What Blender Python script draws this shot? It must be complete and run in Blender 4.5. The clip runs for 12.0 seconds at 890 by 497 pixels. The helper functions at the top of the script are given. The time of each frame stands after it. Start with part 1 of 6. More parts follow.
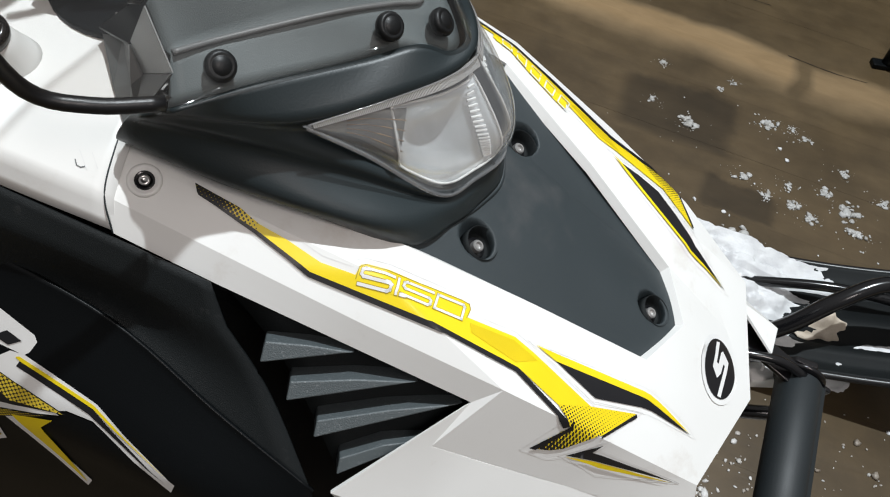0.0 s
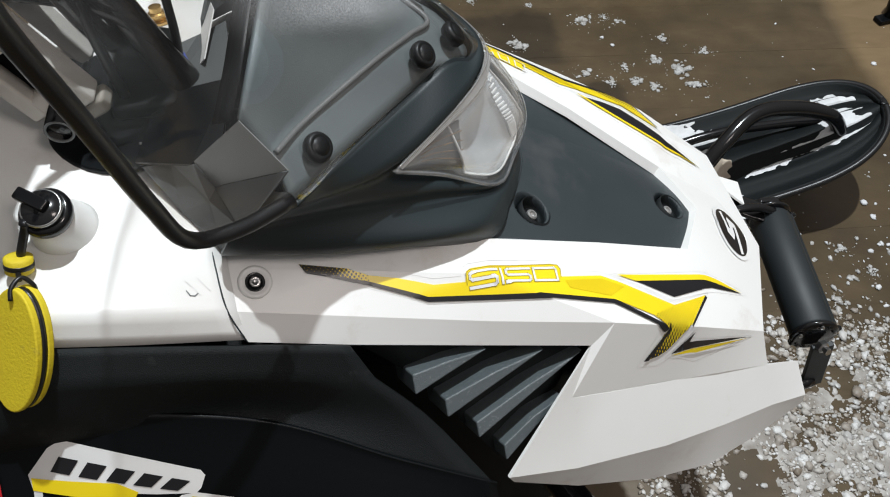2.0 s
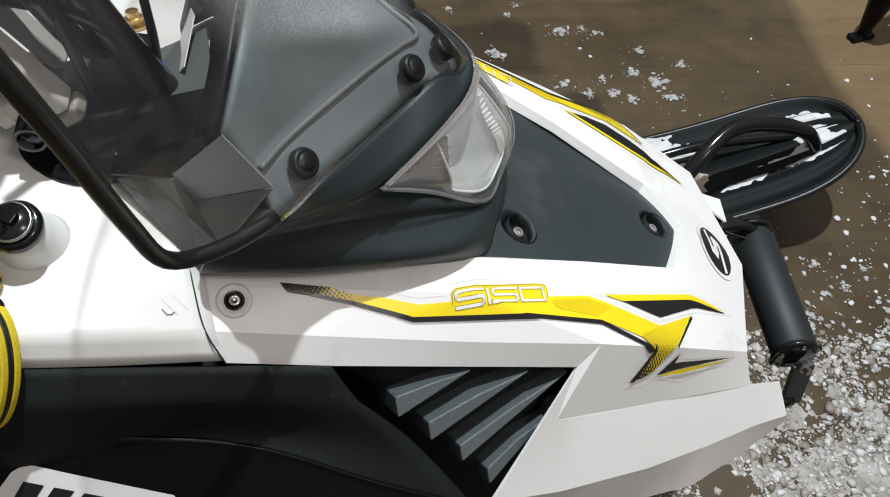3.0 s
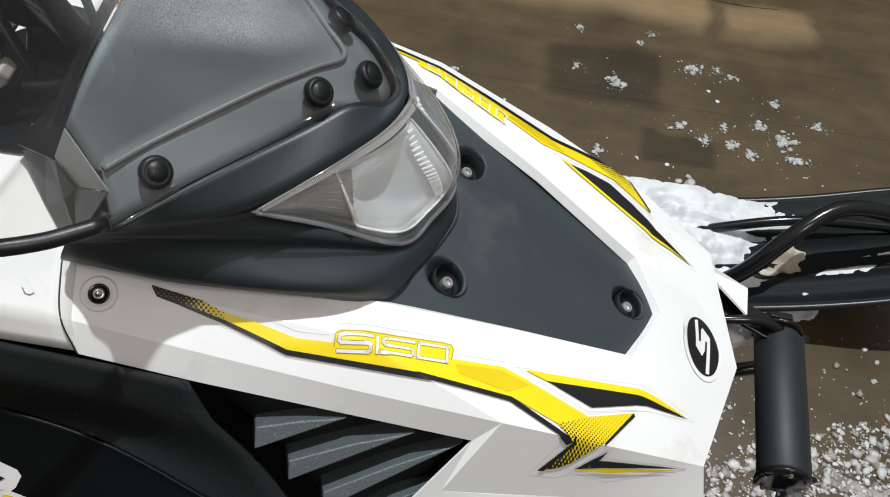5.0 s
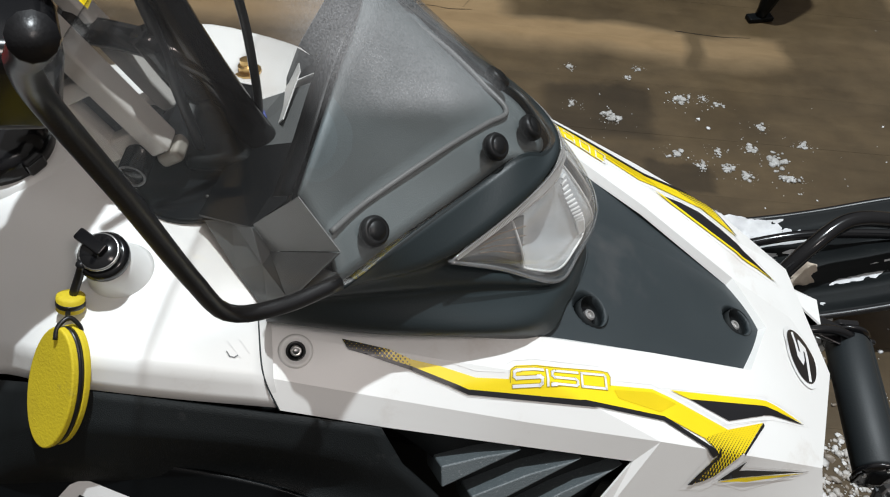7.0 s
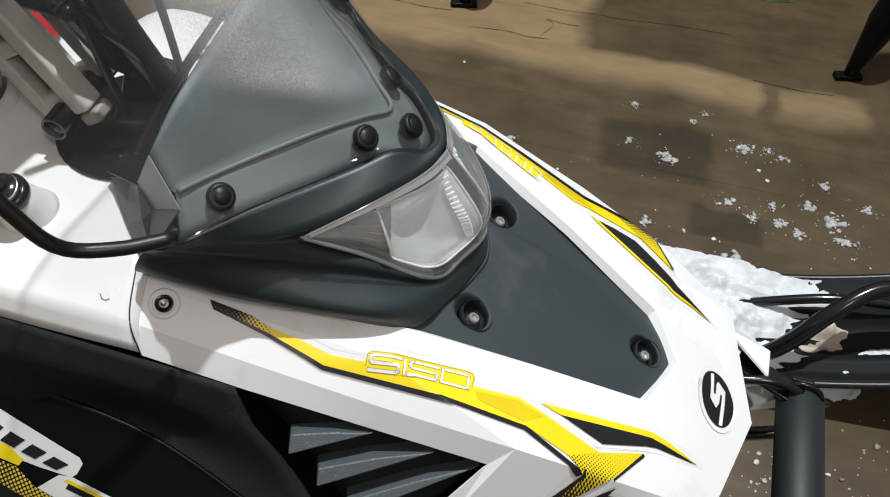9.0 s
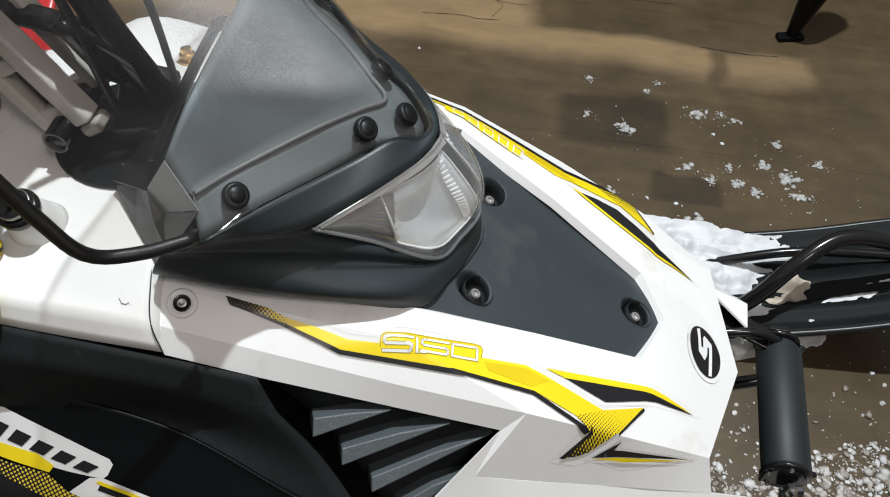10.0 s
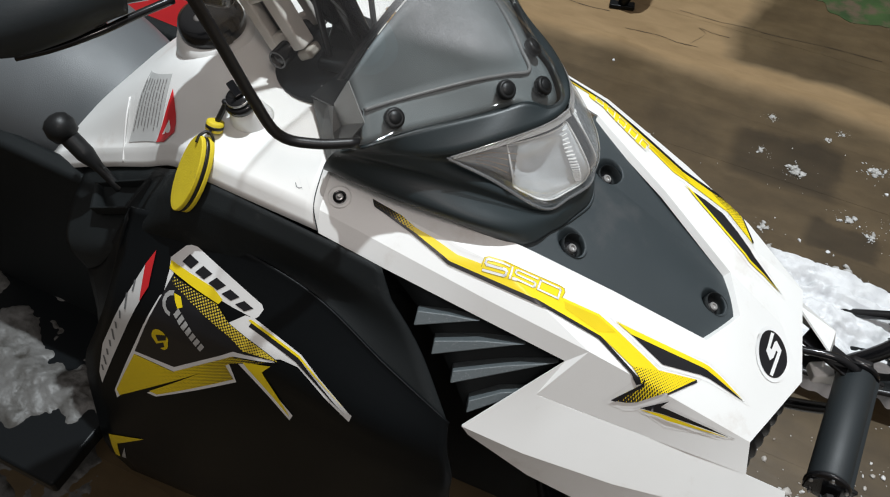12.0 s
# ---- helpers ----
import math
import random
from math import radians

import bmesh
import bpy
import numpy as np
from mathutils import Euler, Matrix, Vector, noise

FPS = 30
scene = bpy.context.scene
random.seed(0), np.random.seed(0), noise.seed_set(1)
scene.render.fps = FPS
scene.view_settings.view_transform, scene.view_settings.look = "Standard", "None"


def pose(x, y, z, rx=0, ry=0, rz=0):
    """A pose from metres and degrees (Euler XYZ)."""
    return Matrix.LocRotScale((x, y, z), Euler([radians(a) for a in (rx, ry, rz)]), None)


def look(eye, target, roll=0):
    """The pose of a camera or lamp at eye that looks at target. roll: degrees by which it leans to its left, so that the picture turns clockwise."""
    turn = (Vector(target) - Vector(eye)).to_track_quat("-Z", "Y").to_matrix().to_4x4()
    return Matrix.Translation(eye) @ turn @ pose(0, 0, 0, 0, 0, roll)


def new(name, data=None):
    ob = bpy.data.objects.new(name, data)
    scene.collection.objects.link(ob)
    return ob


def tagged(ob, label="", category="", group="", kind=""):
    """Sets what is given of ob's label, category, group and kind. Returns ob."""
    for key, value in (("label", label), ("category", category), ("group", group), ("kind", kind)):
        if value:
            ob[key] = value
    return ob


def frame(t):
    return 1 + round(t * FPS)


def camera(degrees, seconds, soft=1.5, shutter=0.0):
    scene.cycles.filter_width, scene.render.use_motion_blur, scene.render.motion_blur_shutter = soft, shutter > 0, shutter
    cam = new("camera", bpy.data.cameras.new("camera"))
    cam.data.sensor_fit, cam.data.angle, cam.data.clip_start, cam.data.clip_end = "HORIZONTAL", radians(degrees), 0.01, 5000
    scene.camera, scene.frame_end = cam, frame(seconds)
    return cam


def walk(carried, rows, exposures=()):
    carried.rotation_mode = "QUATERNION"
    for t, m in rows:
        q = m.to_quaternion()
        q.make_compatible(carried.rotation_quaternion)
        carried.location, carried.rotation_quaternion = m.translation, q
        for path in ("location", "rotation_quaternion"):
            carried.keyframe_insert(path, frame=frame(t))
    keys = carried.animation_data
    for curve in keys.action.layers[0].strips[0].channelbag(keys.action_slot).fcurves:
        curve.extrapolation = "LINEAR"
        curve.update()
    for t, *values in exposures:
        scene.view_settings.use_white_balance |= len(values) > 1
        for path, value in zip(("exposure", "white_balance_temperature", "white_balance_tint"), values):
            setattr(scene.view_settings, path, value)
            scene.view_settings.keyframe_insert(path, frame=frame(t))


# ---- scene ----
cam = camera(55.5, 12.0, soft=1.1)
PATH = [
    (0, (0.0375, -0.4814, 1.312), (-0.1011, 0.4983, 0.0041), 14.3),
    (0.5, (0.0669, -0.4878, 1.3604), (-0.0683, 0.4599, 0.0287), 7.3),
    (1, (0.0051, -0.498, 1.362), (-0.0367, 0.4412, 0.0189), 6),
    (1.5, (-0.0983, -0.5007, 1.3563), (-0.0148, 0.467, 0.0344), 3.9),
    (2, (-0.1659, -0.5206, 1.3415), (0.0341, 0.4545, 0.0385), 5.9),
    (2.5, (-0.185, -0.5276, 1.3374), (0.0734, 0.4504, 0.0459), 8.2),
    (3, (-0.1754, -0.4999, 1.3325), (0.083, 0.4756, 0.0402), 9.3),
    (3.5, (-0.0875, -0.4575, 1.3391), (0.055, 0.5106, 0.023), 9.7),
    (3.7, (-0.0642, -0.4391, 1.3202), (0.0429, 0.5191, -0.0066), 11.1),
    (5.5, (0.021, -0.4458, 1.3399), (-0.0429, 0.5332, 0.0254), 6.3),
    (6, (-0.0376, -0.4643, 1.3432), (-0.0717, 0.5313, 0.041), 6),
    (6.5, (-0.1255, -0.4706, 1.3358), (-0.0842, 0.5579, 0.059), 7.1),
    (6.7, (-0.1486, -0.4734, 1.344), (-0.0916, 0.5596, 0.0722), 7.4),
    (8.3, (-0.1277, -0.5345, 1.3686), (-0.1581, 0.5553, 0.1435), 4.1),
    (8.5, (-0.0717, -0.5218, 1.3727), (-0.1515, 0.5584, 0.141), 4.7),
    (9, (0.0485, -0.5005, 1.3719), (-0.1335, 0.554, 0.1287), 5),
    (9.5, (0.0675, -0.4952, 1.3719), (-0.0891, 0.5588, 0.1255), 4.6),
    (10, (0.0142, -0.5326, 1.3932), (-0.0785, 0.5167, 0.1361), 4.1),
    (10.5, (0.0258, -0.6083, 1.4129), (-0.2143, 0.3818, 0.1271), 3.4),
    (11, (0.0658, -0.6141, 1.4161), (-0.3205, 0.3602, 0.1542), 3.7),
    (11.5, (0.0831, -0.6111, 1.3464), (-0.3173, 0.4364, 0.1501), 4.7),
    (12, (0.1172, -0.6676, 1.4768), (-0.3054, 0.2968, 0.2198), 2.6),
]
walk(cam, [(t, look(eye, target, roll)) for t, eye, target, roll in PATH])

# ---- world and lights ----
world = bpy.data.worlds.new("night")
scene.world = world
world.use_nodes = True
bg = world.node_tree.nodes["Background"]
bg.inputs["Strength"].default_value = 1.0
wn, wl = world.node_tree.nodes, world.node_tree.links
w_co, w_sep, w_up = wn.new("ShaderNodeTexCoord"), wn.new("ShaderNodeSeparateXYZ"), wn.new("ShaderNodeValToRGB")
wl.new(w_co.outputs["Generated"], w_sep.inputs[0])
wl.new(w_sep.outputs["Z"], w_up.inputs["Fac"])
w_up.color_ramp.elements[0].position, w_up.color_ramp.elements[0].color = 0.0, (0.090, 0.084, 0.080, 1)
w_up.color_ramp.elements[1].position, w_up.color_ramp.elements[1].color = 0.9, (0.372, 0.362, 0.357, 1)
wl.new(w_up.outputs["Color"], bg.inputs["Color"])


def lamp(name, kind, energy, where, target, colour, size):
    data = bpy.data.lights.new(name, kind)
    data.energy, data.color = energy, colour
    if kind == "SUN":
        data.angle = radians(size)
    elif kind == "AREA":
        data.size = size
    else:
        data.shadow_soft_size = size
    ob = new(name, data)
    ob.matrix_world = look(where, target)
    return ob


LAMP = Vector((0.28, 1.15, 6.4))
lamp("yard_lamp", "SPOT", 1575, LAMP, (0.30, 0.42, 0.0), (0.925, 1.0, 1.045), 0.06).data.spot_size = radians(100)
bpy.data.objects["yard_lamp"].data.spot_blend = 0.7
# a second, weaker lamp, added as soft fill for the near side; no known fixture
fill_lamp = lamp("near_fill", "SPOT", 135, (1.2, -1.6, 3.7), (0.02, -0.07, 0.74), (1.0, 0.90, 0.86), 0.40)
fill_lamp.data.spot_size, fill_lamp.data.spot_blend = radians(33), 1.0

# ---- materials ----


def nodes_of(name):
    m = bpy.data.materials.new(name)
    m.use_nodes = True
    return m, m.node_tree.nodes, m.node_tree.links, m.node_tree.nodes["Principled BSDF"]


def surface(name, base, rough, metal=0.0, second=None, scale=8.0, grain=0.0, grain_scale=900.0, dirt=None, dirt_scale=5.0, dirt_cut=0.6, coat=0.0, spec=0.5):
    """A procedural surface: two tones at a large scale, dirt in patches, and a fine bump."""
    m, n, l, p = nodes_of(name)
    tc = n.new("ShaderNodeTexCoord")
    big = n.new("ShaderNodeTexNoise")
    big.inputs["Scale"].default_value, big.inputs["Detail"].default_value = scale, 6
    l.new(tc.outputs["Object"], big.inputs["Vector"])
    mix = n.new("ShaderNodeMix")
    mix.data_type = "RGBA"
    mix.inputs["A"].default_value = (*base, 1)
    mix.inputs["B"].default_value = (*(second or [c * 0.8 for c in base]), 1)
    ramp = n.new("ShaderNodeMapRange")
    ramp.inputs["From Min"].default_value, ramp.inputs["From Max"].default_value = 0.35, 0.7
    l.new(big.outputs["Fac"], ramp.inputs["Value"])
    l.new(ramp.outputs["Result"], mix.inputs["Factor"])
    out = mix.outputs["Result"]
    rr = n.new("ShaderNodeMapRange")
    rr.inputs["To Min"].default_value, rr.inputs["To Max"].default_value = rough * 0.85, min(1, rough * 1.2)
    l.new(big.outputs["Fac"], rr.inputs["Value"])
    if dirt:
        dn = n.new("ShaderNodeTexNoise")
        dn.inputs["Scale"].default_value, dn.inputs["Detail"].default_value, dn.inputs["Roughness"].default_value = dirt_scale, 9, 0.65
        l.new(tc.outputs["Object"], dn.inputs["Vector"])
        dr = n.new("ShaderNodeMapRange")
        dr.inputs["From Min"].default_value, dr.inputs["From Max"].default_value = dirt_cut, dirt_cut + 0.15
        l.new(dn.outputs["Fac"], dr.inputs["Value"])
        dm = n.new("ShaderNodeMix")
        dm.data_type = "RGBA"
        l.new(dr.outputs["Result"], dm.inputs["Factor"])
        l.new(out, dm.inputs["A"])
        dm.inputs["B"].default_value = (*dirt, 1)
        out = dm.outputs["Result"]
    l.new(out, p.inputs["Base Color"])
    l.new(rr.outputs["Result"], p.inputs["Roughness"])
    p.inputs["Metallic"].default_value = metal
    p.inputs["Coat Weight"].default_value = coat
    p.inputs["Specular IOR Level"].default_value = spec
    if grain:
        g = n.new("ShaderNodeTexNoise")
        g.inputs["Scale"].default_value, g.inputs["Detail"].default_value = grain_scale, 3
        l.new(tc.outputs["Object"], g.inputs["Vector"])
        b = n.new("ShaderNodeBump")
        b.inputs["Strength"].default_value, b.inputs["Distance"].default_value = grain, 0.001
        l.new(g.outputs["Fac"], b.inputs["Height"])
        l.new(b.outputs["Normal"], p.inputs["Normal"])
    return m


WHITE = surface("white_plastic", (0.77, 0.77, 0.755), 0.38, second=(0.73, 0.725, 0.705), scale=6, grain=0.12, grain_scale=24, dirt=(0.64, 0.61, 0.575), dirt_scale=12, dirt_cut=0.585)
BLACK = surface("black_grained_plastic", (0.0088, 0.0104, 0.0110), 0.48, second=(0.0115, 0.0135, 0.0142), scale=9, grain=0.45, grain_scale=1400, spec=0.13, dirt=(0.030, 0.031, 0.031), dirt_scale=46, dirt_cut=0.63)
SATIN = surface("black_satin_plastic", (0.0042, 0.0052, 0.0060), 0.36, scale=5, grain=0.10, grain_scale=900, spec=0.15, dirt=(0.008, 0.0085, 0.009), dirt_scale=30, dirt_cut=0.62)
SLAT = surface("grey_slat_plastic", (0.064, 0.077, 0.082), 0.45, second=(0.080, 0.094, 0.099), scale=9, grain=0.5, grain_scale=900, dirt=(0.180, 0.192, 0.198), dirt_scale=420, dirt_cut=0.57)
SHELL = surface("black_fairing_plastic", (0.0135, 0.0205, 0.0232), 0.42, second=(0.0175, 0.0250, 0.0278), scale=6, grain=0.12, grain_scale=600)
PANEL = surface("charcoal_grained_plastic", (0.0205, 0.0285, 0.0325), 0.5, second=(0.0265, 0.0350, 0.0390), scale=7, grain=0.35, grain_scale=2000, dirt=(0.052, 0.055, 0.057), dirt_scale=11, dirt_cut=0.56)
POD = surface("dashboard_plastic", (0.104, 0.127, 0.134), 0.5, second=(0.132, 0.157, 0.164), scale=14, grain=0.25, grain_scale=900)
GLOSS = surface("black_gloss", (0.008, 0.008, 0.009), 0.16, scale=10)
KNOB = surface("matt_black_rubber", (0.007, 0.0075, 0.008), 0.42, scale=30, grain=0.2, grain_scale=300, spec=0.3)
RUBBER = surface("black_rubber", (0.008, 0.008, 0.009), 0.35, scale=20, grain=0.1)
FACET = surface("light_grey_plastic", (0.20, 0.21, 0.21), 0.4, scale=9, grain=0.2)
STONE = surface("mid_grey_plastic", (0.10, 0.107, 0.108), 0.5, scale=9, grain=0.2)
GREY = surface("grey_plastic", (0.14, 0.147, 0.15), 0.45, scale=9, grain=0.2)
STEEL = surface("zinc_steel", (0.62, 0.61, 0.6), 0.28, metal=1.0, scale=40, grain=0.1)
ZINC = surface("bright_zinc", (0.50, 0.49, 0.48), 0.28, metal=0.6, scale=40)
ALLOY = surface("grey_alloy", (0.42, 0.41, 0.4), 0.42, metal=0.85, scale=30, grain=0.15)
BRASS = surface("brass", (0.75, 0.5, 0.2), 0.3, metal=1.0, scale=40)
YELLOW = surface("yellow_vinyl", (0.86, 0.66, 0.012), 0.3, second=(0.80, 0.60, 0.01), scale=12)
DEEP = surface("deep_yellow_vinyl", (0.74, 0.55, 0.008), 0.3, scale=12)
INK = surface("black_vinyl", (0.012, 0.012, 0.014), 0.3, scale=12)
PAPER = surface("white_vinyl", (0.8, 0.8, 0.79), 0.35, scale=12)
RED = surface("red_paint", (0.6, 0.02, 0.025), 0.3, scale=6)
FOAM = surface("yellow_foam", (0.64, 0.50, 0.015), 0.7, second=(0.54, 0.41, 0.015), scale=25, grain=0.4, grain_scale=500, dirt=(0.35, 0.27, 0.05), dirt_scale=40, dirt_cut=0.62)
SEATING = surface("black_vinyl_seat", (0.105, 0.113, 0.119), 0.45, scale=10, grain=0.3, grain_scale=700)
SNOW = surface("snow", (0.74, 0.745, 0.75), 0.6, second=(0.61, 0.615, 0.63), scale=30, grain=0.8, grain_scale=250)
MELT = surface("wet_grey_snow", (0.52, 0.515, 0.505), 0.4, second=(0.33, 0.315, 0.29), scale=60, grain=0.9, grain_scale=300)
# snow at the running board, its shade mixed into dark tones
DUSK = surface("shaded_snow", (0.115, 0.113, 0.109), 0.5, second=(0.05, 0.047, 0.042), scale=14, grain=0.9, grain_scale=200, dirt=(0.03, 0.027, 0.022), dirt_scale=24, dirt_cut=0.52)
SLUSH = surface("dirty_snow", (0.46, 0.44, 0.415), 0.5, second=(0.15, 0.122, 0.095), scale=22, grain=0.9, grain_scale=180)


def clear(name, colour, rough, alpha, gloss=0.03, dust=0.0):
    """A thin clear sheet: mostly see-through in its tint, with a real glossy face."""
    m, n, l, p = nodes_of(name)
    n.remove(p)
    out = n["Material Output"]
    t = n.new("ShaderNodeBsdfTransparent")
    t.inputs["Color"].default_value = (*colour, 1)
    g = n.new("ShaderNodeBsdfGlossy")
    g.inputs["Roughness"].default_value = rough
    lw = n.new("ShaderNodeLayerWeight")
    pw = n.new("ShaderNodeMath")
    pw.operation = "POWER"
    pw.inputs[1].default_value = 5.0
    l.new(lw.outputs["Facing"], pw.inputs[0])
    f = n.new("ShaderNodeMath")
    f.operation = "MULTIPLY_ADD"
    f.inputs[1].default_value, f.inputs[2].default_value = 0.55, gloss
    l.new(pw.outputs[0], f.inputs[0])
    d = n.new("ShaderNodeBsdfDiffuse")
    d.inputs["Color"].default_value = (0.60, 0.61, 0.625, 1)
    m1 = n.new("ShaderNodeMixShader")
    m1.inputs["Fac"].default_value = alpha
    if dust:
        # a dry speckled film of dust and frost on the upper front, with a fairly sharp lower limit
        ge = n.new("ShaderNodeNewGeometry")
        sp = n.new("ShaderNodeSeparateXYZ")
        l.new(ge.outputs["Position"], sp.inputs[0])
        tilt = n.new("ShaderNodeMath")
        tilt.operation = "MULTIPLY_ADD"
        tilt.inputs[1].default_value = 0.34
        l.new(sp.outputs["X"], tilt.inputs[0])
        l.new(sp.outputs["Z"], tilt.inputs[2])
        up = n.new("ShaderNodeMapRange")
        up.interpolation_type = "SMOOTHSTEP"
        up.inputs["From Min"].default_value, up.inputs["From Max"].default_value = 0.918, 0.932
        l.new(tilt.outputs[0], up.inputs["Value"])
        mid = n.new("ShaderNodeMapRange")
        mid.interpolation_type = "SMOOTHSTEP"
        mid.inputs["From Min"].default_value, mid.inputs["From Max"].default_value, mid.inputs["To Max"].default_value = -0.105, -0.045, dust
        l.new(sp.outputs["Y"], mid.inputs["Value"])
        fore = n.new("ShaderNodeMapRange")
        fore.interpolation_type = "SMOOTHSTEP"
        fore.inputs["From Min"].default_value, fore.inputs["From Max"].default_value = -0.262, -0.205
        l.new(sp.outputs["X"], fore.inputs["Value"])
        both = n.new("ShaderNodeMath")
        both.operation = "MULTIPLY"
        l.new(up.outputs["Result"], both.inputs[0])
        l.new(fore.outputs["Result"], both.inputs[1])
        near = n.new("ShaderNodeMapRange")
        near.interpolation_type = "SMOOTHSTEP"
        near.inputs["From Min"].default_value, near.inputs["From Max"].default_value, near.inputs["To Min"].default_value, near.inputs["To Max"].default_value = -0.05, 0.01, 1.0, 0.25
        l.new(sp.outputs["Y"], near.inputs["Value"])
        held = n.new("ShaderNodeMath")
        held.operation = "MULTIPLY"
        l.new(both.outputs[0], held.inputs[0])
        l.new(near.outputs["Result"], held.inputs[1])
        front = n.new("ShaderNodeMath")
        front.operation = "MULTIPLY"
        l.new(held.outputs[0], front.inputs[0])
        l.new(mid.outputs["Result"], front.inputs[1])
        grains = None
        for size, lo, hi, to in ((18, 0.32, 0.72, 1.35), (900, 0.38, 0.66, 1.4)):
            no = n.new("ShaderNodeTexNoise")
            no.inputs["Scale"].default_value, no.inputs["Detail"].default_value = size, 5
            l.new(ge.outputs["Position"], no.inputs["Vector"])
            sm = n.new("ShaderNodeMapRange")
            sm.inputs["From Min"].default_value, sm.inputs["From Max"].default_value, sm.inputs["To Min"].default_value, sm.inputs["To Max"].default_value = lo, hi, 0.55, to
            l.new(no.outputs["Fac"], sm.inputs["Value"])
            if grains is None:
                grains = sm.outputs["Result"]
            else:
                gm = n.new("ShaderNodeMath")
                gm.operation = "MULTIPLY"
                l.new(grains, gm.inputs[0])
                l.new(sm.outputs["Result"], gm.inputs[1])
                grains = gm.outputs[0]
        ad = n.new("ShaderNodeMath")
        ad.inputs[1].default_value = alpha
        l.new(front.outputs[0], ad.inputs[0])
        mu = n.new("ShaderNodeMath")
        mu.operation = "MULTIPLY"
        l.new(ad.outputs[0], mu.inputs[0])
        l.new(grains, mu.inputs[1])
        l.new(mu.outputs[0], m1.inputs["Fac"])
    l.new(t.outputs[0], m1.inputs[1])
    l.new(d.outputs[0], m1.inputs[2])
    m2 = n.new("ShaderNodeMixShader")
    l.new(f.outputs[0], m2.inputs["Fac"])
    l.new(m1.outputs[0], m2.inputs[1])
    l.new(g.outputs[0], m2.inputs[2])
    l.new(m2.outputs[0], out.inputs["Surface"])
    return m


TINT = clear("smoked_polycarbonate", (0.960, 0.952, 0.944), 0.05, 0.012, 0.030, dust=0.26)
LENS = clear("clear_lens", (0.965, 0.97, 0.97), 0.04, 0.085, 0.07)

# ---- building helpers ----


def mesh_of(name, verts, faces):
    me = bpy.data.meshes.new(name)
    me.from_pydata([tuple(v) for v in verts], [], faces)
    me.update()
    return me


def finish(me, smooth=True):
    bm = bmesh.new()
    bm.from_mesh(me)
    bmesh.ops.recalc_face_normals(bm, faces=bm.faces)
    bm.to_mesh(me)
    bm.free()
    for p in me.polygons:
        p.use_smooth = smooth


def part(name, data, material, parent, label="", bevel=0.0, thick=0.0, smooth=True, segments=2, angle=25, sub=0):
    """Links a bmesh or mesh as one object under a thing or a part."""
    if isinstance(data, bmesh.types.BMesh):
        me = bpy.data.meshes.new(name)
        bmesh.ops.recalc_face_normals(data, faces=data.faces)
        data.to_mesh(me)
        data.free()
        for p in me.polygons:
            p.use_smooth = smooth
    else:
        me = data
        finish(me, smooth)
    me.materials.append(material)
    ob = new(name, me)
    if parent:
        ob.parent = parent
    if label:
        ob["label"] = label
    if sub:
        s = ob.modifiers.new("sub", "SUBSURF")
        s.levels = s.render_levels = sub
    if thick:
        s = ob.modifiers.new("thick", "SOLIDIFY")
        s.thickness, s.offset = thick, -1
    if bevel:
        b = ob.modifiers.new("bevel", "BEVEL")
        b.width, b.segments, b.limit_method, b.angle_limit = bevel, segments, "ANGLE", radians(angle)
        b.harden_normals = True
    return ob


def curve(points, n, closed=False):
    """n points along a smooth curve through the given ones."""
    p = [Vector(q) for q in points]
    k = len(p)
    out = []
    spans = k if closed else k - 1
    for i in range(n):
        u = i / n * spans if closed else i / (n - 1) * spans
        a = min(int(u), spans - 1)
        f = u - a
        at = (lambda j: p[j % k]) if closed else (lambda j: p[j] if 0 <= j < k else (2 * p[0] - p[1] if j < 0 else 2 * p[-1] - p[-2]))
        p0, p1, p2, p3 = at(a - 1), at(a), at(a + 1), at(a + 2)
        out.append(0.5 * ((2 * p1) + (p2 - p0) * f + (2 * p0 - 5 * p1 + 4 * p2 - p3) * f * f + (3 * p1 - p0 - 3 * p2 + p3) * f ** 3))
    return out


def sheet(rows):
    """A mesh over rows of equally many points."""
    n = len(rows[0])
    verts = [v for r in rows for v in r]
    faces = [(i * n + j, i * n + j + 1, (i + 1) * n + j + 1, (i + 1) * n + j) for i in range(len(rows) - 1) for j in range(n - 1)]
    return mesh_of("sheet", verts, faces)


def loft(lines, n, across):
    """A smooth skin over feature lines, each a few points long."""
    dense = [curve(l, n) for l in lines]
    cols = [curve([d[i] for d in dense], across) for i in range(n)]
    return [[cols[i][j] for i in range(n)] for j in range(across)]


def both(rows):
    """Rows of a near half that end on the centre line, carried over to the far half."""
    return [list(r) + [Vector((v[0], -v[1], v[2])) for v in reversed(r[:-1])] for r in rows]


def flip(points):
    return [(p[0], -p[1], p[2]) for p in points]


def loft2(lines, n, across):
    """A skin over near-half lines carried smoothly across the centre line."""
    return loft([list(l) + flip(reversed(l[:-1])) for l in lines], 2 * n - 1, across)


